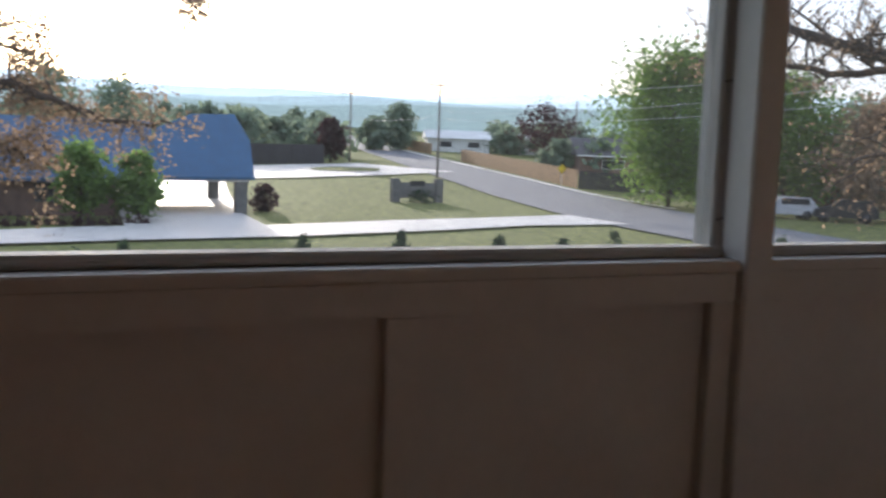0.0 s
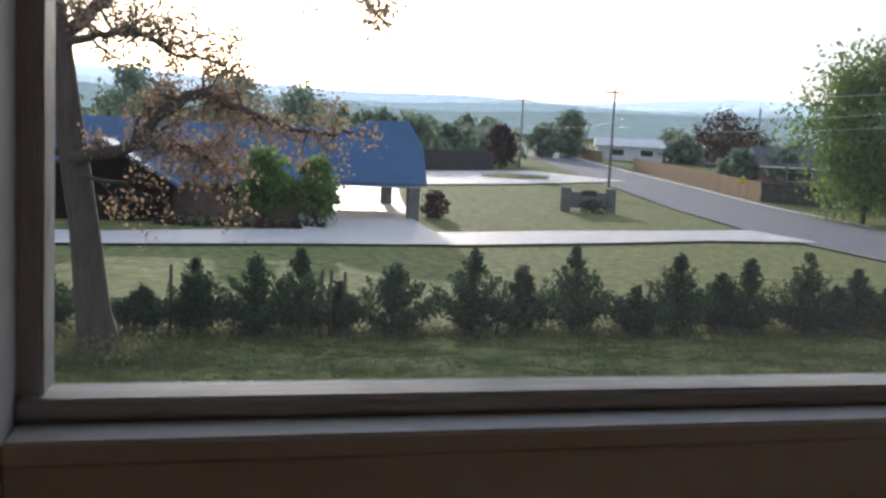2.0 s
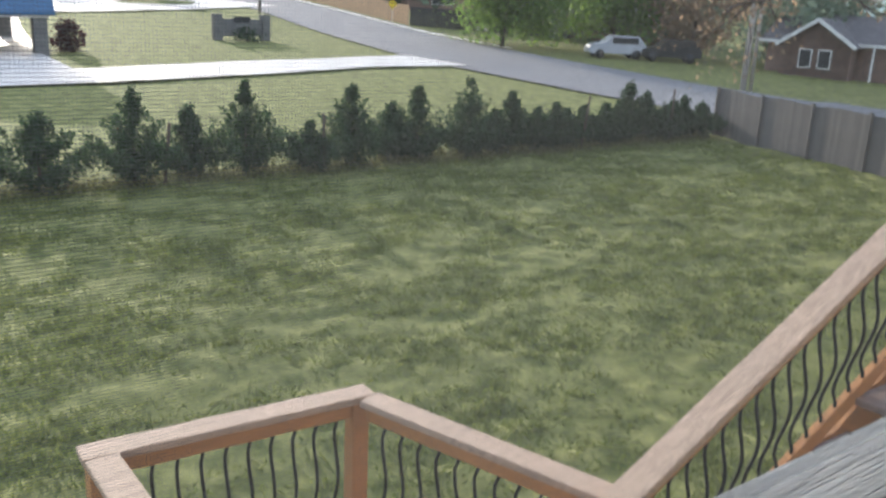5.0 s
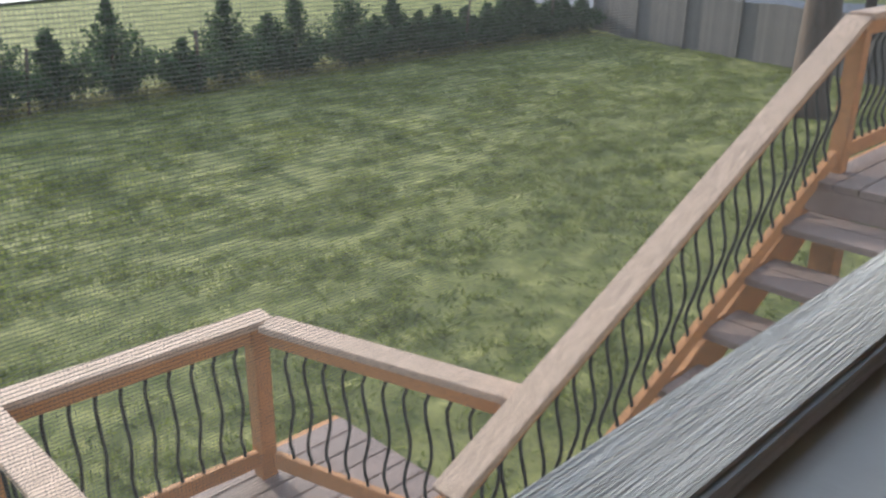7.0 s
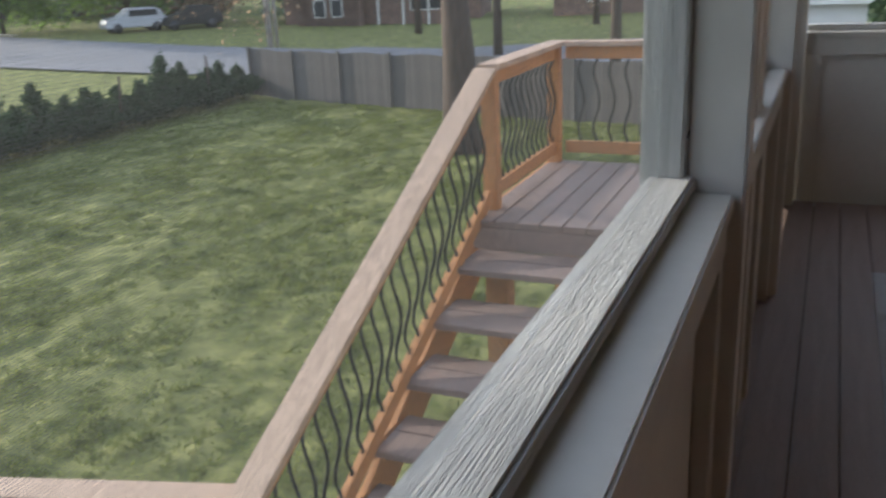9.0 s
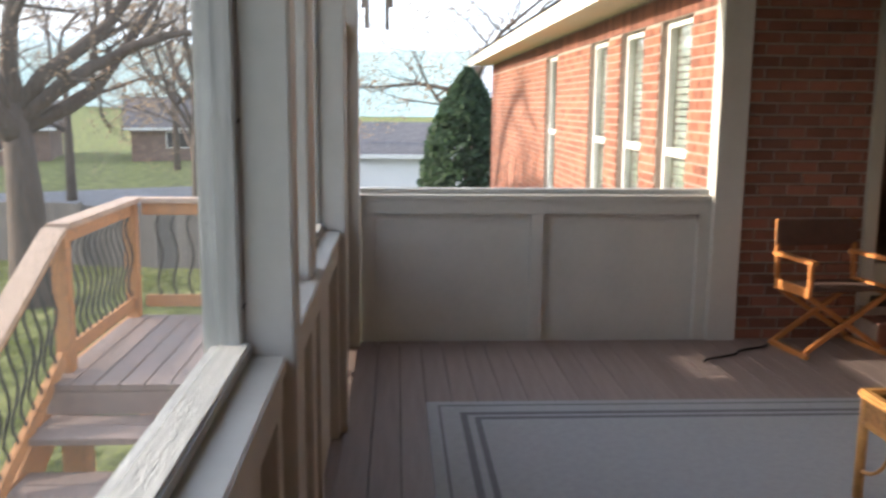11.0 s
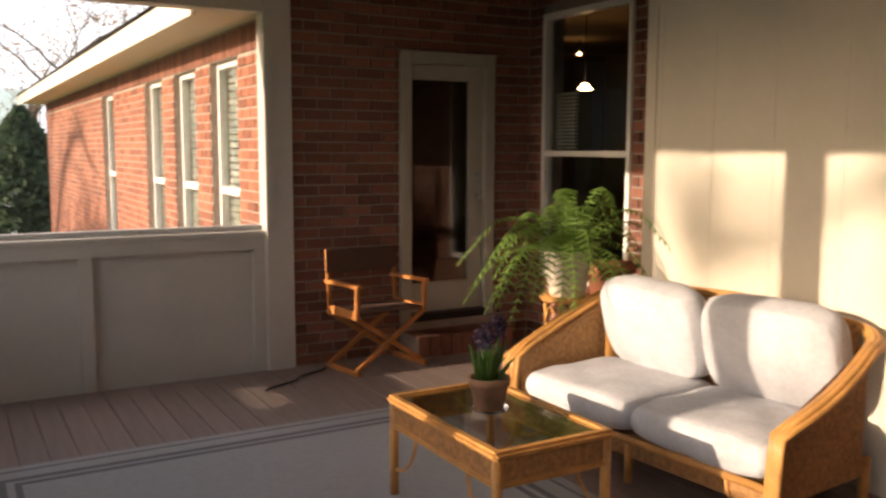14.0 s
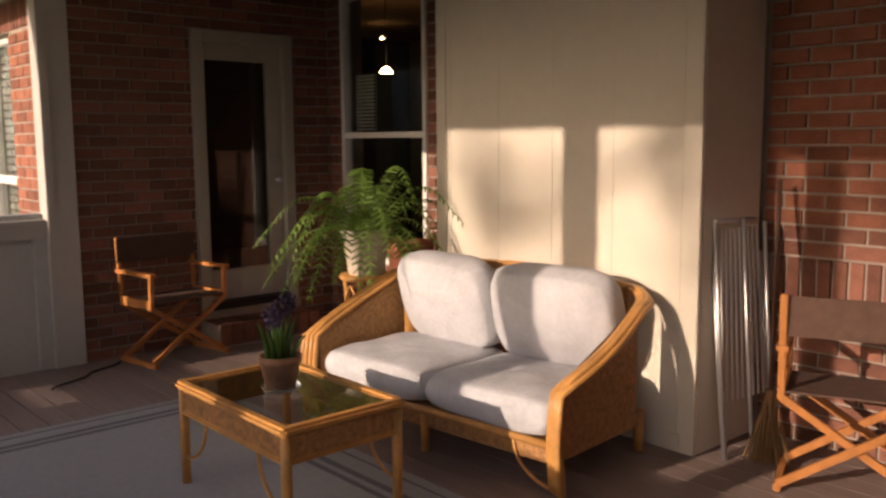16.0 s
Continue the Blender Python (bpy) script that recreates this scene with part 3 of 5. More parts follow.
strip("driveway", [(-30, 35.6, 2.0), (-10.3, 37.2, 2.0), (-3, 39.0, 2.5), (5, 39.7, 2.2), (13.8, 42.2, 2.4), (20, 43.9, 2.1), (27.5, 45.2, 2.8)], CONCRETE, 0.12, "pale concrete driveway with a shaded end", "driveway")
strip("driveway_2", [(1.4, 40.5, 3.4), (1.6, 48.5, 3.3), (4.2, 64, 3.0), (6.3, 76, 3.0)], CONCRETE, 0.125, "bright concrete apron under the canopy", "driveway")
strip("driveway_3", [(2, 78, 5.5), (14.6, 86, 7.2), (24, 91.5, 7.4), (36, 99, 7.4)], CONCRETE, 0.13, "bright concrete parking apron", "driveway")
strip("grass_island", [(21.5, 90.0, 0.6), (24.0, 91.3, 2.6), (27.5, 93.2, 3.2), (30.5, 94.8, 0.8)], GRASS, 0.2, "grass island in the parking apron", "lawn")


def leaf_tree(x, y, h, r, mat, name, label, n=2600, base=0.3, size=0.22, group="", trunk_r=0.18, tall=False):
    z = gz(y, x)
    t = empty(name, (x, y, z), label, "tree", group)
    tube("trunk", [(0, 0, -0.3), (0.05, 0, h * 0.35), (-0.05, 0.04, h * 0.7)], [trunk_r, trunk_r * 0.7, trunk_r * 0.3], BARK, t)
    nl = 46
    hs = base + (1 - base) * (np.arange(nl) + 0.5) / nl
    pts = []
    for k in range(nl):
        f = (hs[k] - base) / (1 - base)
        wide = r * (0.55 + 0.9 * f - 1.25 * f ** 2.2) if tall else r * math.sin(math.pi * (0.14 + 0.80 * f))
        a = k * 2.4 + rng.normal(0, 0.5)
        q = wide * math.sqrt(rng.uniform(0.05, 1.0)) * 0.95
        c = np.array((q * math.cos(a), q * math.sin(a), h * hs[k]))
        pts.append(rng.normal(size=(n // nl, 3)) * r * rng.uniform(0.13, 0.24) * (1, 1, 0.8) + c)
        if tall:
            tube("bough", [(0, 0, h * max(0.12, hs[k] - 0.22)), tuple(c * (0.55, 0.55, 1) - (0, 0, 0.5)), tuple(c)], [0.05, 0.035, 0.012], BARK, t, 4)
    V, F = leaves(np.concatenate(pts), size)
    mesh_object("crown", V, F, mat, t)
    return t


def grow(rnd, p, d, length, r, level, out, tips):
    """One limb as a bent tube with smaller limbs on it."""
    steps = 6
    pts, rad = [p.copy()], [r]
    kids = []
    for i in range(steps):
        d = (d + Vector((rnd.gauss(0, 0.22), rnd.gauss(0, 0.22), rnd.gauss(0.02, 0.18)))).normalized()
        p = p + d * (length / steps)
        pts.append(p.copy())
        rad.append(r * (1 - 0.72 * (i + 1) / steps))
        if level > 0 and i >= 1:
            kids.append((p.copy(), d.copy(), rad[-1]))
        if level <= 1:
            tips.append(p.copy())
    out.append(tube_data(pts, rad, 7 if level > 1 else 4))
    for q, dd, rr in kids:
        side = Vector((rnd.gauss(0, 1), rnd.gauss(0, 1), rnd.gauss(0.15, 0.6))).normalized()
        grow(rnd, q, (dd * 0.75 + side * 0.8).normalized(), length * rnd.uniform(0.45, 0.68), max(rr * 0.6, 0.008), level - 1, out, tips)


def limb(rnd, pts, r, level, out, tips, side_len=2.2):
    """A large limb through a few bends, with smaller limbs along it."""
    P = [Vector(p) for p in pts]
    line = []
    for i in range(len(P) - 1):
        a, b, c, d = P[max(i - 1, 0)], P[i], P[i + 1], P[min(i + 2, len(P) - 1)]
        for k in range(5):
            u = k / 5
            line.append(0.5 * (2 * b + (c - a) * u + (2 * a - 5 * b + 4 * c - d) * u * u + (3 * b - a - 3 * c + d) * u ** 3) + Vector((rnd.gauss(0, 0.03), rnd.gauss(0, 0.03), rnd.gauss(0, 0.03))))
    line.append(P[-1])
    n = len(line)
    rad = [r * (1 - 0.85 * i / (n - 1)) + 0.008 for i in range(n)]
    out.append(tube_data(line, rad, 8))
    for i in range(3, n - 1):
        dd = (line[i + 1] - line[i - 1]).normalized()
        for _ in range(1 if i % 2 else 2):
            side = Vector((rnd.gauss(0, 1), rnd.gauss(0, 1), rnd.gauss(0.1, 0.8))).normalized()
            grow(rnd, line[i].copy(), (dd * 0.6 + side).normalized(), side_len * rnd.uniform(0.35, 1.0), max(rad[i] * 0.45, 0.012), level, out, tips)


def bare_tree(x, y, label, limbs, trunk, seed, mat, n_leaf, size, spread, name="tree", levels=3, bent=(), side_len=2.2):
    z = gz(y, x)
    t = empty(name, (x, y, z), label, "tree")
    rnd = random.Random(seed)
    out, tips = [], []
    tv, tf = tube_data(trunk[0], trunk[1], 12)
    mesh_object("trunk", tv, tf, BARK, t, "", True)
    for pts, r in bent:
        limb(rnd, pts, r, 1, out, tips, side_len)
    for (p, d, length, r) in limbs:
        grow(rnd, Vector(p), Vector(d).normalized(), length, r, levels, out, tips)
    V, F = join_data(out)
    mesh_object("limbs", V, F, BARK, t, "", True)
    tip = np.array([tuple(q) for q in tips])
    c = tip[rng.integers(0, len(tip), n_leaf)] + rng.normal(size=(n_leaf, 3)) * spread
    V, F = leaves(c, size)
    mesh_object("crown", V, F, mat, t)
    return t


# oak by the hedge, brown old leaves, crooked limbs reaching over the lawn
bare_tree(-8.3, 18.7, "rough-barked oak with sparse brown leaves",
          [((-0.8, 0, 4.4), (-1, -0.3, 0.1), 2.6, 0.10), ((-0.7, 0, 5.2), (-1, -0.2, 0.25), 3.0, 0.12), ((-0.9, 0, 7.2), (-0.5, 0.2, 1), 4.0, 0.16), ((-0.5, -0.1, 4.0), (0.7, -0.7, -0.3), 2.0, 0.05)],
          ([(0, 0, -0.4), (0.0, 0, 0.3), (-0.1, 0, 0.9), (-0.3, 0, 2.8), (-0.65, 0, 5.2), (-0.85, 0, 6.9), (-1.0, 0, 8.2)], [0.62, 0.46, 0.37, 0.31, 0.29, 0.24, 0.16]), 5, BUD, 15000, 0.05, 0.13, "oak_tree", 2,
          [([(-0.5, -0.2, 4.3), (0.7, -0.6, 4.6), (1.4, -0.7, 5.4), (2.1, -0.7, 5.75), (2.9, -0.8, 5.45), (4.0, -0.8, 5.1), (5.3, -0.7, 5.1)], 0.15),
           ([(0.7, -0.7, 4.6), (1.8, -0.9, 4.6), (2.2, -0.9, 4.4), (2.7, -1.0, 4.0)], 0.07),
           ([(-0.6, -0.5, 6.6), (0.2, -0.8, 6.8), (0.9, -0.9, 6.85), (1.5, -0.9, 6.55), (2.6, -0.9, 6.4)], 0.09),
           # high limb out of view, placed so its twigs dapple the chimney chase
           ([(-0.8, 0.2, 6.8), (-0.3, 0.3, 7.3), (0.6, 0.3, 8.3), (2.2, -0.3, 9.9), (4.2, -0.8, 10.8), (6.2, -1.0, 10.7), (7.8, -1.2, 9.9)], 0.15),
           ([(0.9, 0.0, 8.5), (2.6, -1.4, 9.0), (4.4, -2.6, 8.2), (5.6, -3.4, 7.1)], 0.09)], 1.1)
# large budding tree on the lawn before the grey fence
bare_tree(15.45, 8.6, "large budding shade tree with bare arching limbs",
          [((0, 0, 4.2), (0.6, -0.6, 0.8), 6, 0.22), ((0, 0, 4.6), (-0.2, -0.6, 1), 6, 0.22), ((0, 0, 4.4), (0.5, 0.5, 1), 6, 0.22), ((0, 0, 4.6), (-0.2, 0.1, 1), 6, 0.24)],
          ([(0, 0, -0.4), (0, 0, 0.4), (0.05, 0, 2.4), (0, 0.1, 4.8)], [0.75, 0.48, 0.42, 0.3]), 11, BUD, 9000, 0.045, 0.12, "shade_tree", 3,
          [([(0, 0.1, 4.0), (-1.3, 0.8, 5.6), (-2.85, 1.5, 6.3), (-4.1, 2.3, 6.85), (-5.1, 2.9, 7.15), (-6.3, 3.5, 7.5), (-7.6, 4.2, 7.7)], 0.30),
           ([(-1.6, 0.9, 5.6), (-2.85, 1.3, 5.75), (-3.9, 1.9, 5.5), (-4.7, 2.3, 5.05), (-5.5, 2.7, 4.7)], 0.12),
           ([(-4.1, 2.3, 6.85), (-5.2, 3.2, 6.7), (-6.4, 4.0, 6.9), (-7.8, 4.8, 6.9)], 0.10),
           ([(0, 0.1, 4.6), (-1.6, 0.8, 6.8), (-3.1, 1.5, 8.1), (-4.6, 2.6, 8.7), (-6.4, 3.8, 8.4)], 0.22),
           ([(0, 0, 4.4), (0.2, -1.6, 5.6), (0.4, -3.4, 6.4), (0.6, -5.4, 6.4)], 0.2)], 1.8)
for k, (x, y, sd_) in enumerate([(40, 10, 3), (31, 8, 8), (52, 14, 21), (40, -14, 5), (46, 24, 9), (36, 15, 13), (30, -3.5, 17)]):
    bare_tree(x, y, "bare budding tree behind the neighbouring yards",
              [((0, 0, 2.5 + j * 0.8), (math.cos(j * 2.4), math.sin(j * 2.4), 0.9), 6.0, 0.12) for j in range(6)],
              ([(0, 0, -0.4), (0, 0, 3), (0, 0, 7)], [0.25, 0.2, 0.08]), sd_, BUD, 5200, 0.06, 0.25, "bare_tree", 2)

# green trees
leaf_tree(41.4, 55.2, 12.0, 6.2, LEAF, "street_tree", "tall bright green street tree", 17000, 0.13, 0.19, trunk_r=0.22, tall=True)
leaf_tree(49.0, 50.3, 10.4, 5.4, LEAF, "street_tree", "tall green street tree beside parked cars", 11000, 0.18, 0.19, trunk_r=0.2, tall=True)
leaf_tree(52.0, 44.5, 8.5, 4.0, BUD, "street_tree", "thin budding tree by the street", 4200, 0.2, 0.2, trunk_r=0.2)
for x, y, h in [(54, 60, 9), (62, 54, 9), (66, 44, 8), (70, 60, 9), (58, 38, 7)]:
    leaf_tree(x, y, h, 4.5, HAZED_LEAF, "yard_tree", "budding green yard tree behind the street", 2600, 0.1, 0.3, "yard trees")
leaf_tree(-1.1, 44.2, 3.3, 1.35, LEAF, "shrub_tree", "bright green multi-stemmed shrub tree", 2600, 0.2, 0.16, trunk_r=0.1)
leaf_tree(-3.8, 44.3, 3.7, 1.45, LEAF, "shrub_tree", "bright green multi-stemmed shrub tree", 2200, 0.2, 0.16, trunk_r=0.1)
leaf_tree(29.1, 108, 5.2, 1.9, PLUM, "plum_tree", "dark purple-leaved plum tree", 1800, 0.25, 0.35)
leaf_tree(55.5, 150, 8.0, 3.6, HAZED_LEAF, "round_tree", "dark rounded evergreen tree", 2200, 0.1, 0.4)
leaf_tree(64, 112, 8.5, 5.2, PLUM, "spreading_tree", "wide bare-looking tree between houses", 1500, 0.35, 0.28)
for k in range(120):
    a = rng.uniform(-0.6, 1.2)
    d = rng.uniform(115, 230)
    x, y = -5 + math.sin(a) * d, math.cos(a) * d
    if y < 90 or abs(x - (33 + (y - 60) * 0.3)) < 9:
        continue
    leaf_tree(x, y, rng.uniform(3.5, 6.5), rng.uniform(2.2, 4.5), HAZED_LEAF, "distant_tree", "valley tree with haze lightened into its leaf colour", 460, 0.1, 0.7, "valley trees")
for x, y, h in [(-14, 84, 9), (-5, 88, 9), (-24, 80, 8), (2, 95, 8)]:
    leaf_tree(x, y, h, 3.4, HAZED_LEAF, "tall_tree", "budding tree behind the blue roof, leaves lightened for haze", 1500, 0.2, 0.3, "trees behind the roof")

# cedar past the wing
ct = empty("cedar_tree", (20.5, -2.4, gz(-2.4, 20.5)), "dense dark green conical cedar", "tree")
tube("trunk", [(0, 0, -0.3), (0, 0, 5.0)], [0.16, 0.04], BARK, ct)
hh = rng.uniform(0, 1, 9000)
rr_ = 1.4 * (1 - hh ** 3.4) * rng.uniform(0.7, 1.05, 9000) + 0.05
aa = rng.uniform(0, 6.283, 9000)
V, F = leaves(np.stack([rr_ * np.cos(aa), rr_ * np.sin(aa), 0.2 + hh * 5.7], 1), 0.12, droop=0.2)
mesh_object("crown", V, F, HEDGE, ct)

# hedge of young junipers: height, spread at the foot
HT = [(-9.9, 1.5, 0.8), (-7.6, 1.0, 0.6), (-6.35, 1.85, 0.62), (-4.9, 1.95, 0.85), (-3.75, 2.1, 0.8), (-2.75, 1.2, 0.5), (-1.35, 1.85, 0.95), (0.78, 2.3, 0.85), (2.25, 1.8, 0.65), (3.75, 2.35, 0.9), (5.5, 1.25, 0.75), (6.9, 2.25, 0.85),
      (8.4, 1.6, 0.75), (9.15, 2.1, 0.8), (10.95, 2.45, 0.75), (12.2, 1.3, 0.6), (13.0, 1.8, 0.8)]
HT += [(13.9 + 0.78 * k, 1.34 + 0.13 * math.sin(k * 2.1) + (0.8 if k == 6 else 0.25 if k == 7 else 0), 0.62 + 0.08 * math.sin(k * 1.3)) for k in range(12)]
for k, (x, h, w) in enumerate(HT):
    y = 20.9 + 0.2 * math.sin(k * 1.7)
    t = empty("juniper", (x, y, gz(y, x)), "young dark green juniper in a hedge row", "shrub", "juniper hedge")
    tube("trunk", [(0, 0, -0.2), (0.03 * math.sin(k), 0, h * 0.9)], [0.05, 0.01], BARK, t, 5)
    # upswept feathery branches, each a plume of small sprigs
    nb = 74
    q = np.sort(rng.uniform(0.0, 1.0, nb)) ** 1.5
    ang = np.arange(nb) * 2.4 + rng.normal(0, 0.4, nb)
    reach = w * (1.5 * (1 - q) ** 1.2 * rng.uniform(0.55, 1.2, nb) + 0.07)
    c = []
    for b in range(nb):
        m = int(34 + 56 * reach[b] / w)
        u = rng.uniform(0.05, 1, m) ** 0.8
        rise = 0.09 * h + 0.42 * reach[b]
        plume = np.stack([math.cos(ang[b]) * reach[b] * u, math.sin(ang[b]) * reach[b] * u, 0.06 + q[b] * h * 0.9 + rise * u ** 1.5], 1)
        c.append(plume + rng.normal(size=(m, 3)) * (0.045 + 0.09 * (1 - u[:, None]) * reach[b]))
    V, F = leaves(np.concatenate(c), 0.055, 0.8, -0.5)
    V[:, 2] = np.maximum(V[:, 2], 0.0)
    mesh_object("crown", V, F, HEDGE, t)
# weedy growth along the hedge foot
wd_n = 9000
wx_ = rng.uniform(-10.5, 22.5, wd_n)
wy_ = 20.6 + rng.normal(0, 0.35, wd_n)
wz_ = -3.25 + np.abs(rng.normal(0, 0.13, wd_n)) * (0.6 + 0.6 * np.sin(wx_ * 1.1) ** 2) + 0.07
bush = np.stack([-8.3 + rng.normal(0, 1.1, 2600), 18.0 + rng.normal(0, 0.5, 2600), -3.2 + np.abs(rng.normal(0, 0.22, 2600))], 1)
V, F = leaves(np.concatenate([np.stack([wx_, wy_, wz_], 1), bush]), 0.06, 0.6, -0.8)
tagged(mesh_object("undergrowth", V, F, WEED), "low weeds at the foot of the hedge and oak", "weeds", kind="stuff")
for x, h, lean in [(-6.9, 1.75, 0), (-3.3, 1.7, 0.03), (-3.05, 1.7, 0), (-2.7, 1.65, 0), (1.35, 1.5, 0.2), (5.75, 1.55, 0), (15.6, 1.75, 0.25), (20.2, 1.9, 0.0)]:
    t = empty("fence_post", (x, 20.4, gz(20.4)), "thin weathered wire-fence post", "post", "hedge posts")
    tube("stake", [(0, 0, -0.2), (lean, 0, h)], 0.04, BARK, t, 6)

# grey board fence at the side of the lawn
fp = [(23.4, 20.8), (21.6, 13.4), (16.6, -6.0)]
fence = empty("board_fence", (0, 0, 0), "weathered grey board privacy fence", "fence")
me_board = None
dist = [0.0]
for a, b in zip(fp, fp[1:]):
    dist.append(dist[-1] + math.hypot(b[0] - a[0], b[1] - a[1]))
k, u = 0, 0.0
while u < dist[-1]:
    i = 0 if u < dist[1] else 1
    t_ = (u - dist[i]) / (dist[i + 1] - dist[i])
    x, y = fp[i][0] * (1 - t_) + fp[i + 1][0] * t_, fp[i][1] * (1 - t_) + fp[i + 1][1] * t_
    ang = math.degrees(math.atan2(fp[i + 1][1] - fp[i][1], fp[i + 1][0] - fp[i][0]))
    if me_board is None:
        ob = box("board", -0.067, 0.067, -0.01, 0.01, 0.0, 1.83, FENCE, fence, 0.003)
        me_board = ob.data
    else:
        ob = new("board", me_board)
        ob.parent = fence
    ob.matrix_basis = pose(x, y, gz(y) + 0.03 * math.sin(k * 12.9), 0, 0, ang)
    if k % 17 == 0:
        p = box("post", -0.05, 0.05, -0.05, 0.05, 0.0, 1.9, FENCE, fence)
        p.matrix_basis = pose(x - 0.06, y, gz(y), 0, 0, ang)
    k, u = k + 1, u + 0.142


def board_run(name, a, b, h, mat, label):
    """A far fence: boards with small gaps in one mesh."""
    L = math.hypot(b[0] - a[0], b[1] - a[1])
    n = int(L / 0.3)
    dx, dy = (b[0] - a[0]) / n, (b[1] - a[1]) / n
    items = []
    for i in range(n):
        x, y = a[0] + dx * i, a[1] + dy * i
        z = gz(y, x)
        q = [(x, y), (x + dx * 0.94, y + dy * 0.94)]
        v = [(p[0] + s * 0.03 * dy, p[1] - s * 0.03 * dx, zz) for p in q for s in (-1, 1) for zz in (z - 0.1, z + h)]
        items.append((v, [(0, 1, 3, 2), (4, 6, 7, 5), (0, 4, 5, 1), (2, 3, 7, 6), (1, 5, 7, 3)]))
    V, F = join_data(items)
    return tagged(mesh_object(name, V, F, mat), label, "fence")


board_run("tan_fence", (44.7, 73.5), (53, 118), 1.9, TANFENCE, "tan cedar privacy fence along the street")
board_run("dark_fence", (44.7, 73.3), (56, 62), 1.8, DARKFENCE, "dark stained privacy fence behind the street tree")
board_run("far_fence", (57, 138), (61, 172), 1.9, TANFENCE, "tan cedar fence further down the street")
board_run("brown_fence", (15, 98), (27, 104), 2.4, DARKFENCE, "dark brown fence beside the parking apron")


def house(name, x, y, w, d, h, rh, turn, wmat, rmat, label, windows=((0.2, 0.4), (0.65, 0.85)), garage=False):
    """A low house: walls, a gable roof with eaves, windows on its near side."""
    t = empty(name, (x, y, gz(y, x)), label, "house")
    t.rotation_euler = (0, 0, radians(turn))
    box("wall", -w / 2, w / 2, 0, d, -1.0, h, wmat, t, 0)
    e = 0.5
    V = [(-w / 2 - e, -e, h - 0.05), (w / 2 + e, -e, h - 0.05), (w / 2 + e, d / 2, h + rh), (-w / 2 - e, d / 2, h + rh), (-w / 2 - e, d + e, h - 0.05), (w / 2 + e, d + e, h - 0.05)]
    mesh_object("roof", V, [(0, 1, 2, 3), (3, 2, 5, 4), (0, 3, 4), (1, 5, 2)], rmat, t)
    box("fascia", -w / 2 - e, w / 2 + e, -e - 0.03, -e, h - 0.2, h, STUCCO, t, 0)
    for a, b in windows:
        wd = box("window", -w / 2 + a * w, -w / 2 + b * w, -0.05, -0.01, 0.9, 2.1, WHITE, t, 0)
        box("pane", -w / 2 + a * w + 0.08, -w / 2 + b * w - 0.08, -0.07, -0.052, 0.98, 2.02, CARDARK, wd, 0)
    if garage:
        box("garage_door", -w / 2 + 0.55 * w, -w / 2 + 0.9 * w, -0.06, -0.01, 0, 2.1, WHITE, t, 0)
    return t


neighbour = house("house", 54.5, 31.0, 15, 9, 2.5, 1.9, -75, TANBRICK, SHINGLE, "brown brick ranch house across the street")
def gable_front(parent, x, w, d, h, rh):
    """A projecting gable on the near side of a house: brick front, roof planes, white rake boards, paired windows."""
    slab("gable_wall", [(x - w / 2, -d, -0.5), (x + w / 2, -d, -0.5), (x + w / 2, -d, h), (x, -d, h + rh), (x - w / 2, -d, h)], TANBRICK, parent, 0.02)
    for s in (-1, 1):
        box("gable_side", x + s * w / 2 - 0.05, x + s * w / 2 + 0.05, -d, 0, -0.5, h, TANBRICK, parent, 0)
        slab("gable_roof", [(x + s * (w / 2 + 0.4), -d - 0.4, h - 0.2), (x, -d - 0.4, h + rh + 0.1), (x, 3.0, h + rh + 0.1), (x + s * (w / 2 + 0.4), 3.0, h - 0.2)], SHINGLE, parent, 0.12)
        beam("rake", (x + s * (w / 2 + 0.4), -d - 0.43, h - 0.3), (x, -d - 0.43, h + rh), 0.05, 0.24, STUCCO, parent)
        wd = box("window", x + s * 0.65 - 0.45, x + s * 0.65 + 0.45, -d - 0.06, -d - 0.01, 0.7, 2.0, WHITE, parent, 0)
        box("pane", x + s * 0.65 - 0.37, x + s * 0.65 + 0.37, -d - 0.08, -d - 0.062, 0.78, 1.92, CARDARK, wd, 0)
    for k in range(4):
        beam("porch_post", (x + w / 2 + 1.2 + 1.9 * k, -0.5, -0.3), (x + w / 2 + 1.2 + 1.9 * k, -0.5, h), 0.14, 0.14, STUCCO, parent)


gable_front(neighbour, -3.6, 4.6, 1.6, 2.5, 1.5)
house("house", 66, 92, 15, 9, 2.7, 2.4, -20, TANBRICK, SHINGLE, "low house with a dark roof behind a fence")
house("house", 84, 84, 16, 9, 2.7, 2.6, -40, TANBRICK, SHINGLE, "low house with a dark roof")
house("house", 68, 150, 12, 8, 2.7, 1.6, -20, STUCCO, STUCCO, "pale-roofed house far down the street")
house("house", 84, 150, 14, 8, 2.7, 1.6, -25, STUCCO, STUCCO, "pale-roofed house far down the street")
house("house", 60, 58, 14, 9, 2.7, 2.4, -50, TANBRICK, SHINGLE, "brick house behind the parked cars")
house("house", 38, -1.0, 12, 9, 2.2, 1.5, -90, STUCCO, SHINGLE, "white garage house with a grey roof", ((0.12, 0.28),), True)
house("house", 60, 13, 12, 8, 2.4, 2.2, -75, TANBRICK, SHINGLE, "brown neighbouring house past the large tree")

# blue-roofed building with a porte-cochere
bb = empty("blue_roof_building", (-8, 46, gz(46)), "low brick building with a blue metal roof", "building")
box("wall", -20, 6.0, 1.2, 14, -0.5, 1.95, TANBRICK, bb, 0)


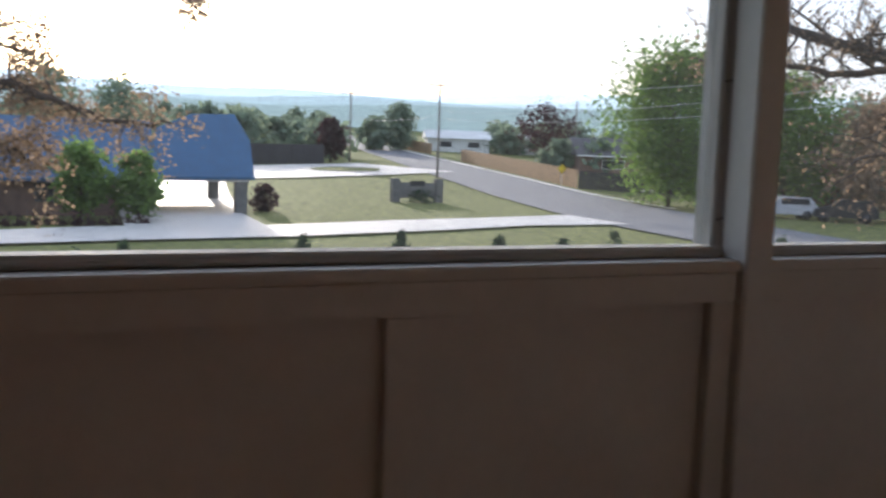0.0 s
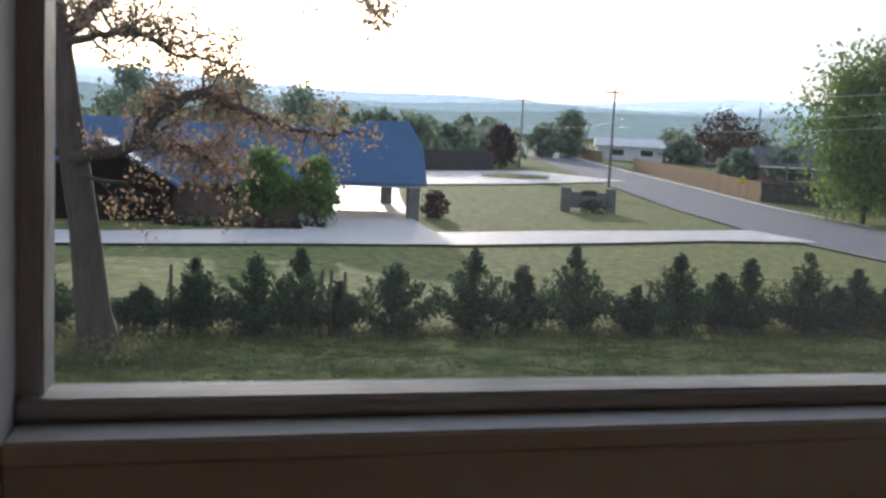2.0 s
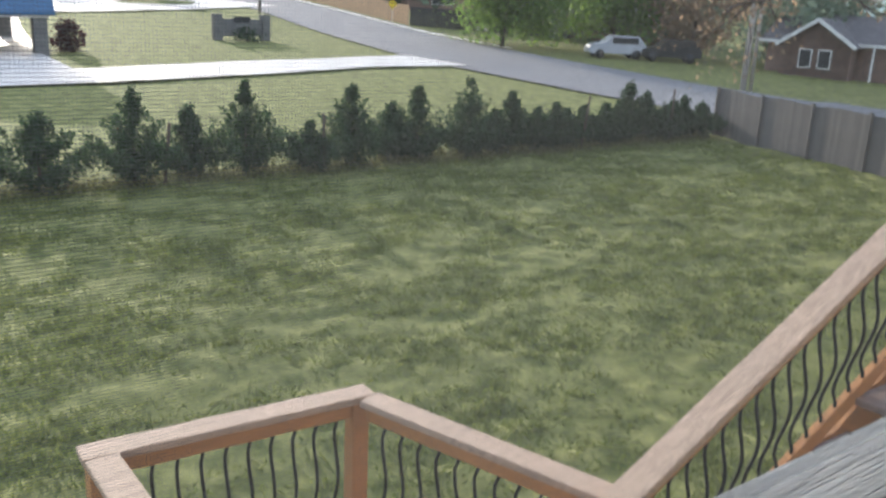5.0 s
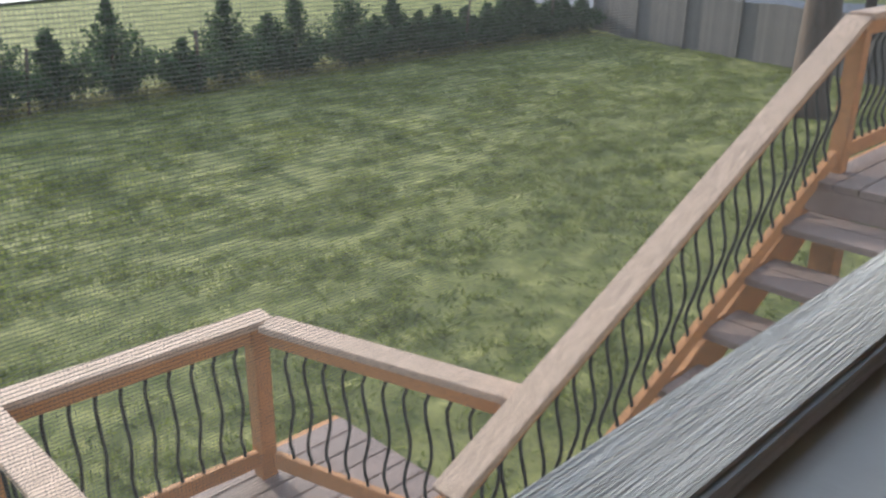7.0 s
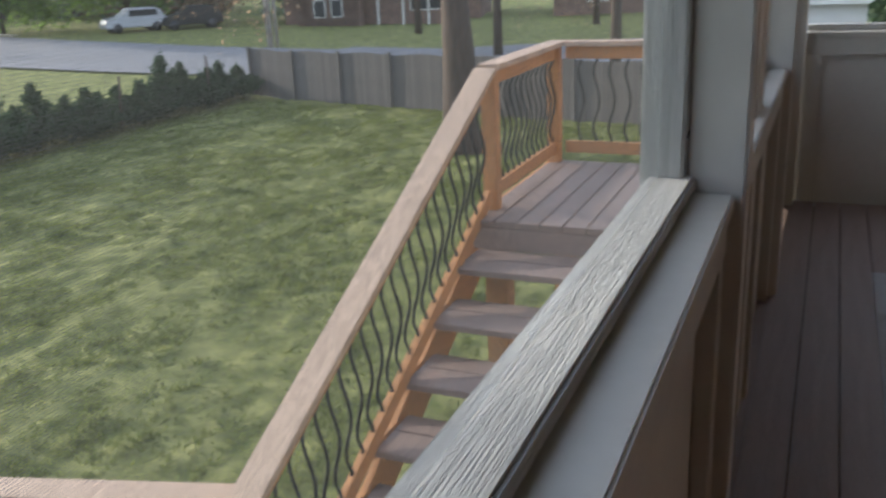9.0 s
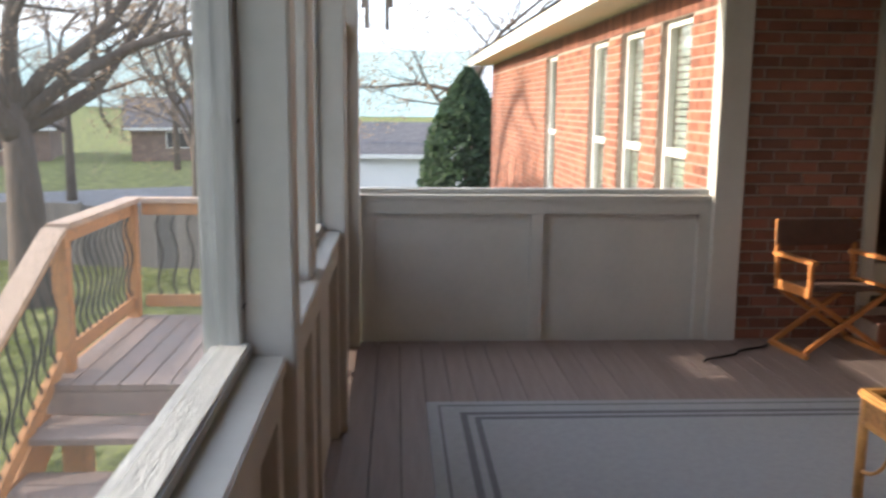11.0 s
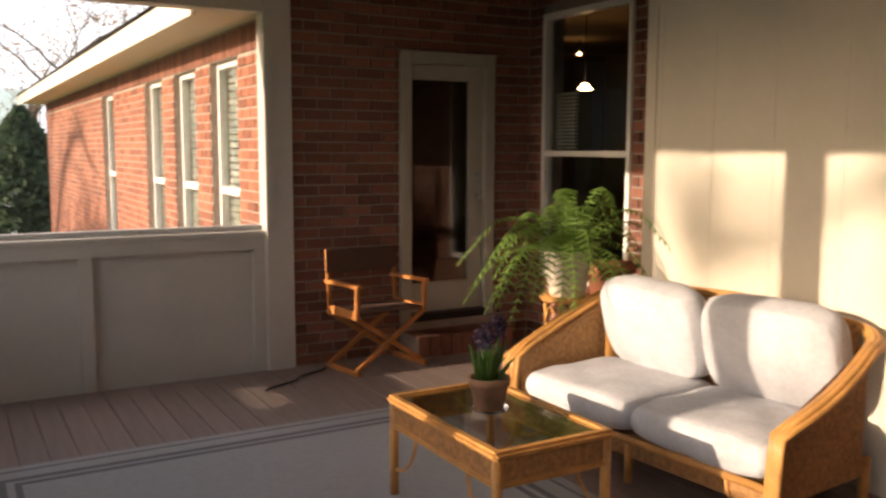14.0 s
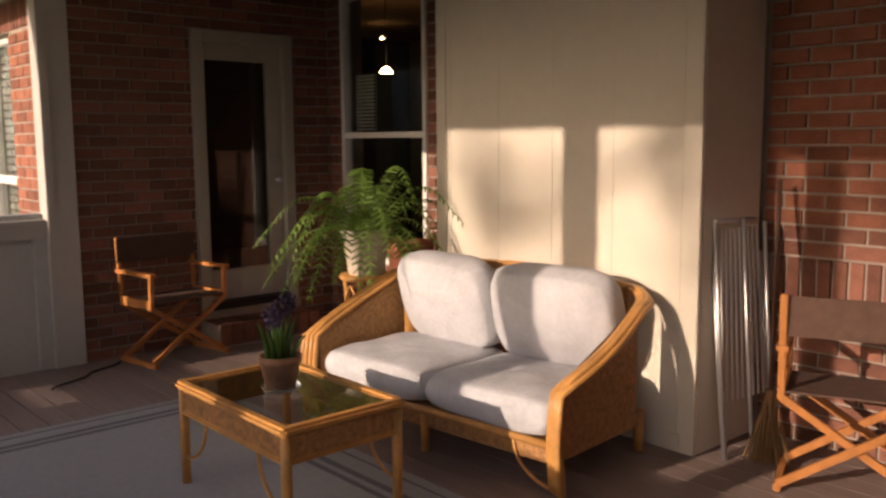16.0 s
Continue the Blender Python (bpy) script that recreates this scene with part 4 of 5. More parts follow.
slab("roof", [(-22, 0.4, 1.95), (8.0, 0.4, 2.0), (8.6, 8, 5.35), (-22, 8, 5.15)], BLUEROOF, bb)
slab("roof", [(-22, 8, 5.15), (8.6, 8, 5.35), (8.0, 15.5, 2.0), (-22, 15.5, 1.95)], BLUEROOF, bb)
for k in range(44):
    x = -9 + k * 0.4
    beam("seam", (x, 0.42, 2.0), (x + 0.01, 7.9, 5.33), 0.03, 0.03, BLUEROOF, bb)
# canopy: broad hipped front, clipped gable at its end
slab("canopy_roof", [(7.6, 1.6, 2.16), (13.55, 1.6, 2.26), (13.85, 4.4, 4.35), (13.35, 6.5, 5.95), (10.8, 6.5, 5.85), (8.6, 5.2, 4.9)], BLUEROOF, bb)
slab("canopy_roof", [(10.8, 6.5, 5.85), (13.35, 6.5, 5.95), (13.85, 9.0, 4.35), (13.6, 12.5, 2.3), (8, 12.5, 2.3)], BLUEROOF, bb)
slab("canopy_gable", [(13.5, 2.0, 2.2), (13.55, 12.2, 2.2), (13.8, 9.0, 4.25), (13.35, 6.5, 5.8), (13.8, 4.4, 4.25)], BLUEROOF, bb, 0.05)
box("canopy_beam", 7.8, 13.3, 1.9, 12.0, 1.95, 2.1, STUCCO, bb, 0)
for px, py in [(12.9, 2.3), (13.0, 11.6), (8.2, 11.6)]:
    box("pillar", px - 0.33, px + 0.33, py - 0.33, py + 0.33, -0.5, 1.95, STONE, bb)
for wx in (-14, -6.2, 2.15):
    wd = box("window", wx, wx + 0.95, 1.12, 1.19, 0.75, 1.8, STONE, bb, 0)
    box("pane", wx + 0.08, wx + 0.87, 1.10, 1.118, 0.82, 1.73, CARDARK, wd, 0)
# gabled brick wing at the near end
slab("gable_wall", [(-0.2, -2.0, -0.4), (-0.2, -2.0, 1.9), (-3.6, -2.0, 3.75), (-7.0, -2.0, 1.9), (-7.0, -2.0, -0.4)], TANBRICK, bb, 0.01)
slab("gable_roof", [(0.15, -2.3, 1.78), (0.15, 4.0, 1.78), (-3.6, 4.0, 3.95), (-3.6, -2.3, 3.95)], BLUEROOF, bb)
slab("gable_roof", [(-3.6, -2.3, 3.95), (-3.6, 4.0, 3.95), (-7.35, 4.0, 1.78), (-7.35, -2.3, 1.78)], BLUEROOF, bb)
bed = [(x, 42.6 + 0.25 * math.sin(x * 2.0), 0) for x in np.linspace(-9, -1.2, 14)]
V, F = leaves(np.concatenate([np.array(p) + (0, 0, gz(42.6)) + np.abs(rng.normal(size=(90, 3))) * (0.3, 0.3, 0.22) for p in bed]), 0.09)
tagged(mesh_object("flower_bed", V, F, PLUM), "low dark planting along the building", "plants", kind="stuff")
leaf_tree(6.7, 50.3, 1.5, 0.85, PLUM, "round_shrub", "dark clipped shrub beside the canopy pillar", 900, 0.0, 0.12, trunk_r=0.05)

# roadside sign between stone pillars
sg = empty("roadside_sign", (20.0, 57.8, gz(57.8, 20.0)), "stone-framed roadside sign board on the grass", "sign")
for px in (-1.75, 1.75):
    box("pillar", px - 0.28, px + 0.28, -0.3, 0.3, -0.2, 1.75, STONE, sg)
box("panel", -1.5, 1.5, -0.08, 0.08, 0.3, 1.45, STONE, sg)
box("emblem", -0.6, 0.6, -0.10, -0.082, 1.2, 1.6, CARDARK, sg)
for k in range(2):
    box("text_bar", -0.95, 0.95, -0.10, -0.082, 0.55 + 0.28 * k, 0.68 + 0.28 * k, STONE, sg, 0)
leaf_tree(20.0, 57.1, 0.7, 1.2, HEDGE, "sign_shrub", "low green planting under the sign", 500, 0.0, 0.1, trunk_r=0.03)


def pole(x, y, h, mat, label, arm=True, r=0.14):
    t = empty("utility_pole", (x, y, gz(y, x)), label, "utility pole")
    tube("shaft", [(0, 0, -0.5), (0, 0, h)], [r, r * 0.7], mat, t, 10)
    if arm:
        beam("crossarm", (-1.3, 0, h - 0.4), (1.3, 0, h - 0.4), 0.12, 0.14, mat, t)
        for k in range(4):
            lathe("insulator", [(0.05, 0), (0.07, 0.08), (0.04, 0.16), (0, 0.18)], CERAMIC, t, (-1.15 + k * 0.76, 0, h - 0.33), 8)
    return t


pole(33.6, 84, 10.3, POLE, "tall wooden utility pole with a crossarm")
pole(32.1, 109, 9.5, POLE, "wooden utility pole further down the street")
pole(68.2, 110, 10.0, POLE, "wooden utility pole between houses", False)
pole(38.0, 29.8, 13.0, PALEPOLE, "pale utility pole behind the grey fence", False, 0.19)
pole(38.7, 29.8, 12.4, PALEPOLE, "pale utility pole behind the grey fence", False, 0.12)
for k, (a, b, sag) in enumerate([((38, 29.8, 5.6), (33.6, 84, 5.6), 0.8), ((38, 29.8, 6.7), (33.6, 84, 6.4), 0.9), ((33.6, 84, 6.0), (32.1, 109, 6.4), 0.5), ((38, 29.8, 7.4), (33.6, 84, 8.9), 0.9), ((38, 29.8, 6.0), (60, -10, 5.5), 0.8)]):
    pts = [(a[0] + (b[0] - a[0]) * t / 16, a[1] + (b[1] - a[1]) * t / 16, a[2] + (b[2] - a[2]) * t / 16 - sag * 4 * (t / 16) * (1 - t / 16)) for t in range(17)]
    tagged(tube("power_line", pts, 0.018, STEEL, None, 5), "thin overhead power line", "power line")


ys = empty("road_sign", (44.0, 75.5, gz(75.5, 44.0)), "yellow diamond warning sign by the fence", "sign")
tube("post", [(0, 0, -0.2), (0, 0, 1.5)], 0.03, STEEL, ys, 6)
bm = bmesh.new()
add_box(bm, -0.38, 0.38, -0.03, -0.01, -0.38, 0.38, 0.01)
bm.transform(Matrix.Translation((0, 0, 1.85)) @ Matrix.Rotation(radians(45), 4, "Y"))
part("plate", bm, YELLOW, ys, "yellow diamond plate")
for k, (x, y) in enumerate([(40.6, 57.4), (41.1, 56.9)]):
    mb = empty("mailbox", (x, y, gz(y, x)), "mailbox on a wooden post at the kerb", "mailbox", "mailboxes")
    beam("post", (0, 0, -0.2), (0, 0, 1.0), 0.1, 0.1, POLE, mb)
    box("box", -0.12, 0.12, -0.28, 0.22, 1.0, 1.25, STEEL, mb, 0.04)


def car(x, y, turn, paint, label):
    t = empty("parked_car", (x, y, gz(y, x)), label, "car")
    t.rotation_euler = (0, 0, radians(turn))
    bm = bmesh.new()
    prof = [(-2.2, 0.35), (-2.25, 0.8), (-2.1, 1.05), (-1.6, 1.65), (0.3, 1.7), (1.0, 1.1), (2.1, 0.95), (2.25, 0.6), (2.2, 0.35)]
    L = [bm.verts.new((a, -0.88, b)) for a, b in prof]
    R = [bm.verts.new((a, 0.88, b)) for a, b in prof]
    bm.faces.new(L)
    bm.faces.new(R[::-1])
    for i in range(len(prof)):
        j = (i + 1) % len(prof)
        bm.faces.new((L[i], R[i], R[j], L[j]))
    bmesh.ops.bevel(bm, geom=bm.edges[:], offset=0.06, segments=2, affect="EDGES")
    part("body", bm, paint, t)
    for s in (-1, 1):
        box("side_window", -1.5, 0.5, s * 0.885, s * 0.9, 1.12, 1.55, CARDARK, t)
    for a in (-1.4, 1.4):
        for s in (-0.8, 0.8):
            w = lathe("wheel", [(0, 0.1), (0.33, 0.1), (0.34, -0.1), (0, -0.1)], CARDARK, t, (0, 0, 0), 16)
            w.matrix_basis = pose(a, s, 0.34, 90, 0, 0)


car(45.0, 46.2, 150, CARWHITE, "white parked SUV under the trees")
car(48.2, 43.6, 140, CARDARK, "dark parked car beside a trailer")

# wooded ridges at the horizon; haze painted as a glowing colour, paler with distance
for k, (d, top, haze_tone) in enumerate([(300, 19.5, (0.30, 0.36, 0.33)), (380, 25.5, (0.42, 0.49, 0.48)), (480, 35.5, (0.58, 0.64, 0.64)), (640, 49.5, (0.70, 0.76, 0.77))]):
    hv, hf = [], []
    n = 700
    for i in range(n + 1):
        a = radians(-75 + 170 * i / n)
        x, y = math.sin(a) * d, math.cos(a) * d
        roll = 0.05 * math.sin(i * 0.031 + k * 2) + 0.03 * math.sin(i * 0.083 + k)
        crown = 0.028 * abs(noise.noise(Vector((i * 0.23, k * 7.0, 0.5)))) + 0.012 * rng.random()
        hv += [(x, y, -12), (x, y, top * (0.97 + roll + crown))]
    hf = [(2 * i, 2 * i + 2, 2 * i + 3, 2 * i + 1) for i in range(n)]
    tagged(mesh_object("backdrop_ridge_%d" % (k + 1), hv, hf, glow("ridge_%d" % (k + 1), haze_tone, HAZE_GLOW)), "wooded ridge with blue-green haze painted into its glow", "hills", kind="structure")

# grass in tufts on the near lawn
nt = 15000
tx, ty = rng.uniform(-11, 22, nt), 2.6 + 18.2 * rng.uniform(0, 1, nt) ** 0.85
lush = np.sin(tx * 1.1 + 2 * np.sin(ty * 0.7)) * np.sin(ty * 1.6 + np.sin(tx * 0.8)) + rng.normal(0, 0.7, nt)
keep = lush > -0.35
tx, ty, lush = tx[keep], ty[keep], np.clip(lush[keep], -0.5, 1.5)
per = 22
nb = len(tx) * per
rad_ = np.repeat(rng.uniform(0.06, 0.20, len(tx)), per)
bx, by = np.repeat(tx, per) + rng.normal(0, 1, nb) * rad_ * 1.3, np.repeat(ty, per) + rng.normal(0, 1, nb) * rad_ * 0.7
bz = np.array([gz(b, a) for a, b in zip(bx, by)]) + turf(bx, by) - 0.012
ang_ = rng.uniform(0, 6.283, nb)
wv, hv_ = 0.009 + 0.012 * rng.random(nb), (0.028 + 0.035 * rng.random(nb)) * np.repeat(0.9 + 0.5 * lush, per)
cx, cy = np.cos(ang_), np.sin(ang_)
lean_ = rng.normal(0, 0.05, (nb, 2))
V = np.stack([np.stack([bx - cx * wv, by - cy * wv, bz], 1), np.stack([bx + cx * wv, by + cy * wv, bz], 1), np.stack([bx + lean_[:, 0] + cx * wv * 0.4, by + lean_[:, 1] + cy * wv * 0.4, bz + hv_], 1), np.stack([bx + lean_[:, 0] - cx * wv * 0.4, by + lean_[:, 1] - cy * wv * 0.4, bz + hv_ * 0.85], 1)], 1).reshape(-1, 3)
tufts = mesh_object("grass", V, np.arange(nb * 4).reshape(-1, 4).tolist(), BLADE)
tagged(tufts, "uneven tufts of green and straw lawn grass", "grass", kind="stuff")

# ---- outside stairs ----
BAL = None


def baluster(parent, x, y, z, h):
    """A wavy black iron baluster; all share one mesh of 0.72 m."""
    global BAL
    if BAL is None:
        pts = [(0, 0.022 * math.sin(i / 14 * 2 * math.pi * 1.5) * (1 if 1 < i < 13 else 0), 0.72 * i / 14) for i in range(15)]
        ob = tube("baluster", pts, 0.009, IRON, parent, 6)
        BAL = ob.data
    else:
        ob = new("baluster", BAL)
        ob.parent = parent
    ob.matrix_basis = Matrix.Translation((x, y, z)) @ Matrix.Diagonal((1, 1, h / 0.72, 1))


def railing(name, a, b, posts, label, step=0.11, ext=(0.0, 0.0)):
    """A cedar guard rail from a to b (floor points): cap, top and bottom rail, posts, balusters."""
    t = empty(name, (0, 0, 0), label, "railing", "cedar stair railings")
    a, b = Vector(a), Vector(b)
    up = Vector((0, 0, 1))
    dn = (b - a).normalized()
    beam("cap", a + up * 0.87 - dn * ext[0], b + up * 0.87 + dn * ext[1], 0.14, 0.036, CEDARTOP, t, "sun-bleached cedar cap board")
    beam("top_rail", a + up * 0.805, b + up * 0.805, 0.04, 0.09, CEDAR, t)
    beam("bottom_rail", a + up * 0.10, b + up * 0.10, 0.04, 0.09, CEDAR, t)
    n = max(2, int((Vector((b.x, b.y)) - Vector((a.x, a.y))).length / step))
    for i in range(1, n):
        p = a.lerp(b, i / n)
        baluster(t, p.x, p.y, p.z + 0.12, 0.67)
    for u in posts:
        p = a.lerp(b, u)
        box("post", p.x - 0.045, p.x + 0.045, p.y - 0.045, p.y + 0.045, p.z - 0.5, p.z + 0.85, CEDAR, t)
    return t


LX0, LX1, LY = -0.85, 0.85, 1.72
RISE, RUN, NS = 0.19, 0.36, 7
LZ = -RISE * NS
LX = LX0 - RUN * (NS - 1)
upper = empty("upper_landing", (0, 0, 0), "brown decking landing at the top of the stairs", "landing")
for k in range(11):
    box("plank", LX0, LX1, 0.20 + k * 0.142, 0.336 + k * 0.142, -0.05, -0.012, DECK, upper)
box("rim", LX0 + 0.002, LX1, LY + 0.03, LY + 0.07, -0.25, -0.02, CEDAR, upper)
box("riser", LX0, LX0 + 0.02, 0.2, LY + 0.03, -0.19, -0.052, DECK, upper)
for px, py in [(LX1 - 0.1, LY - 0.1), (LX0 + 0.1, LY - 0.1), (LX1 - 0.1, 0.3), (LX0 + 0.1, 0.3)]:
    box("leg", px - 0.07, px + 0.07, py - 0.07, py + 0.07, -3.35, -0.053, CEDAR, upper)
stairs = empty("stairs", (0, 0, 0), "wooden stairs with brown treads and cedar stringers", "stairs")
for k in range(1, NS):
    x1 = LX0 - RUN * (k - 1)
    box("tread", x1 - RUN - 0.02, x1 - 0.17, 0.2, LY, -RISE * k - 0.036, -RISE * k, DECK, stairs)
    box("tread", x1 - 0.165, x1 + 0.0, 0.2, LY, -RISE * k - 0.036, -RISE * k, DECK, stairs)
    box("cleat", x1 - RUN - 0.01, x1 - 0.04, LY + 0.002, LY + 0.045, -RISE * k - 0.06, -RISE * k + 0.015, CEDAR, stairs)
beam("stringer", (LX0, LY + 0.025, -0.26), (LX, LY + 0.025, -0.26 - RISE * (NS - 1)), 0.04, 0.26, CEDAR, stairs)
beam("stringer", (LX0, 0.19, -0.26), (LX, 0.19, -0.26 - RISE * (NS - 1)), 0.04, 0.26, CEDAR, stairs)
lower = empty("lower_landing", (0, 0, 0), "brown decking landing at the foot of the stairs", "landing")
for k in range(22):
    box("plank", -4.9, LX, 0.2 + k * 0.142, 0.336 + k * 0.142, LZ - 0.05, LZ - 0.012, DECK, lower)
box("rim", -4.9, LX, 3.32, 3.36, LZ - 0.25, LZ - 0.02, CEDAR, lower)
for px, py in [(-4.8, 3.2), (LX - 0.1, 3.2), (-4.8, 0.3), (LX - 0.1, 0.3)]:
    box("leg", px - 0.07, px + 0.07, py - 0.07, py + 0.07, -3.35, LZ - 0.053, CEDAR, lower)
CL = "new cedar railing with wavy black iron balusters"
railing("railing", (-0.60, LY, 0), (LX1, LY, 0), (0.02, 0.97), CL, ext=(0.0, 0.07))
railing("railing", (LX1, LY - 0.075, 0), (LX1, 0.25, 0), (0.95,), CL)
railing("railing", (-0.64, LY, -0.01), (-3.75, LY, -1.49), (1.0,), "sloping cedar stair railing with wavy iron balusters")
railing("railing", (-3.60, 3.085, LZ), (-3.22, 1.81, LZ), (), CL)
railing("railing", (-3.62, 3.16, LZ), (-4.85, 3.24, LZ), (0.0, 1.0), CL, ext=(0.07, 0.07))
railing("railing", (-4.85, 3.165, LZ), (-4.85, 1.9, LZ), (1.0,), CL)

# ---- porch things ----
rug = empty("rug", (0, 0, 0), "flat grey outdoor rug with darker border bands", "rug")
RX0, RX1, RY0, RY1 = -4.2, -1.25, -2.95, -0.42
box("field", RX0, RX1, RY0, RY1, 0.0, 0.008, RUG, rug, 0)
for off, w in ((0.06, 0.012), (0.17, 0.035), (0.24, 0.03)):
    a, b, c, d = RX0 + off, RX1 - off, RY0 + off, RY1 - off
    for q in ((a, b, c, c + w), (a, b, d - w, d), (a, a + w, c + w, d - w), (b - w, b, c + w, d - w)):
        box("band", *q, 0.008, 0.010, RUGDARK, rug, 0, "dark grey woven band")


def director_chair(m):
    t = new("director_chair")
    tagged(t, "varnished wooden director chair with brown canvas seat", "chair", "director chairs")
    w, d = 0.29, 0.19
    for s in (-1, 1):
        beam("foot_rail", (s * w, -d - 0.02, 0.02), (s * w, d + 0.02, 0.02), 0.03, 0.035, TEAK, t)
        beam("seat_rail", (s * w, -d, 0.43), (s * w, d, 0.43), 0.03, 0.06, TEAK, t)
        beam("arm", (s * w, -d - 0.03, 0.63), (s * w, d + 0.03, 0.63), 0.05, 0.025, TEAK, t)
        beam("arm_post", (s * w, -d + 0.01, 0.46), (s * w, -d + 0.01, 0.618), 0.03, 0.03, TEAK, t)
        beam("back_post", (s * w, d - 0.01, 0.46), (s * w, d + 0.02, 0.86), 0.03, 0.025, TEAK, t)
    for y in (-d + 0.02, d - 0.02):
        beam("cross_leg", (-w, y, 0.035), (w, y, 0.41), 0.028, 0.034, TEAK, t)
        beam("cross_leg", (w, y + 0.03, 0.035), (-w, y + 0.03, 0.41), 0.028, 0.034, TEAK, t)
    bm = bmesh.new()
    add_box(bm, -w + 0.01, w - 0.01, -d + 0.01, d - 0.01, 0.430, 0.440)
    part("seat", bm, CANVAS, t, "sagging brown canvas seat")
    bm = bmesh.new()
    add_box(bm, -w - 0.02, w + 0.02, d - 0.005, d + 0.005, 0.68, 0.85, 0.003)
    part("backrest", bm, CANVAS, t, "brown canvas backrest")
    t.matrix_basis = m
    return t


dc = director_chair(pose(-0.27, -3.13, 0.0, 0, 0, -81))
copy_thing(dc, pose(-4.46, -4.28, 0.0, 0, 0, 22))

# glass-topped rattan table
tb = empty("side_table", (-2.885, -2.42, 0.008), "rattan side table with an inset glass top", "table")
TW, TD, TH = 0.445, 0.285, 0.445
for s in (-1, 1):
    beam("edge", (-TW, s * (TD - 0.02), TH), (TW, s * (TD - 0.02), TH), 0.05, 0.035, RATTAN, tb, bevel=0.012)
    beam("edge", (s * (TW - 0.02), -TD, TH), (s * (TW - 0.02), TD, TH), 0.05, 0.035, RATTAN, tb, bevel=0.012)
    box("apron", -TW + 0.03, TW - 0.03, s * (TD - 0.025) - 0.008, s * (TD - 0.025) + 0.008, TH - 0.11, TH - 0.02, WICKER, tb)
    box("apron", s * (TW - 0.025) - 0.008, s * (TW - 0.025) + 0.008, -TD + 0.03, TD - 0.03, TH - 0.11, TH - 0.02, WICKER, tb)
    beam("apron_rail", (-TW + 0.02, s * (TD - 0.02), TH - 0.12), (TW - 0.02, s * (TD - 0.02), TH - 0.12), 0.024, 0.024, RATTAN, tb, bevel=0.008)
    beam("apron_rail", (s * (TW - 0.02), -TD + 0.02, TH - 0.12), (s * (TW - 0.02), TD - 0.02, TH - 0.12), 0.024, 0.024, RATTAN, tb, bevel=0.008)
    for q in (-1, 1):
        tube("leg", [(s * (TW - 0.025), q * (TD - 0.025), 0), (s * (TW - 0.025), q * (TD - 0.025), TH - 0.02)], 0.021, RATTAN, tb, 10)
        pts = [(s * (TW - 0.03 - 0.20 * math.sin(a)), q * (TD - 0.025), 0.12 + 0.20 * (1 - math.cos(a))) for a in np.linspace(0, 1.57, 8)]
        tube("brace", pts, 0.008, RATTAN, tb, 6)
box("glass_top", -TW + 0.04, TW - 0.04, -TD + 0.04, TD - 0.04, TH - 0.002, TH + 0.006, GLASS, tb, 0, "clear glass tabletop")

# bulbs in a clay pot on the table
hp = empty("hyacinth_pot", (-2.85, -2.42, 0.462), "mossy clay pot of fading purple hyacinths", "potted plant")
lathe("saucer", [(0, 0), (0.075, 0), (0.085, 0.018), (0.078, 0.018), (0.07, 0.006)], GLASS, hp)
lathe("pot", [(0, 0.008), (0.062, 0.008), (0.082, 0.115), (0.09, 0.118), (0.092, 0.148), (0.082, 0.15), (0.076, 0.13), (0, 0.13)], TERRACOTTA, hp)
for k in range(14):
    a, r0 = k * 2.4, 0.015 + 0.035 * (k % 4) / 3
    lean = 0.02 + 0.05 * ((k * 7) % 5) / 5
    h = 0.10 + 0.09 * ((k * 3) % 7) / 7
    pts = [(math.cos(a) * (r0 + lean * u * u), math.sin(a) * (r0 + lean * u * u), 0.13 + h * u) for u in (0, 0.35, 0.7, 1)]
    tube("leaf_blade", pts, [0.010, 0.012, 0.009, 0.002], STALK, hp, 5)
for k in range(3):
    a = k * 2.1 + 0.4
    x, y = 0.045 * math.cos(a), 0.045 * math.sin(a)
    c = rng.normal(size=(110, 3)) * (0.011, 0.011, 0.026) + (x, y, 0.305 + 0.025 * k)
    V, F = leaves(c, 0.012)
    bl = mesh_object("bloom", V, F, PURPLE, hp, "withered purple bloom")
    tube("stem", [(x * 0.4, y * 0.4, 0.13), (x, y, 0.30 + 0.025 * k)], 0.006, STALK, hp, 6)

# loveseat
lv = empty("loveseat", (-2.84, -3.55, 0.0), "honey rattan loveseat with ivory cushions", "sofa")
lv.rotation_euler = (0, 0, radians(5.0))
lv.scale = (1.03, 1.03, 1.03)
LW = 0.76


def rib(offset, lift):
    """The rolled frame: from the left front foot over the arm, round the back to the right foot."""
    P = []
    for u in np.linspace(0, 1, 7):
        P.append((LW + offset, 0.37 + offset * 0.5 + 0.02 * math.sin(u * 3.14), 0.03 + 0.41 * u))
    for a in np.linspace(0.15, 1, 9):
        P.append((LW + offset + 0.03 * math.sin(a * 3.1), 0.37 - 0.63 * a + offset * 0.5, 0.455 + lift + 0.25 * a ** 1.15))
    for a in np.linspace(0, math.pi / 2, 7)[1:]:
        P.append((LW - 0.16 + 0.16 * math.cos(a) + offset * math.cos(a), -0.26 - 0.12 * math.sin(a) - offset * math.sin(a) * 0.3, 0.70 + lift + 0.06 * math.sin(a)))
    M = [(-x, y, z) for x, y, z in P[::-1]]
    return P + [(0.3, -0.39, 0.79 + lift), (0, -0.395, 0.80 + lift), (-0.3, -0.39, 0.79 + lift)] + M


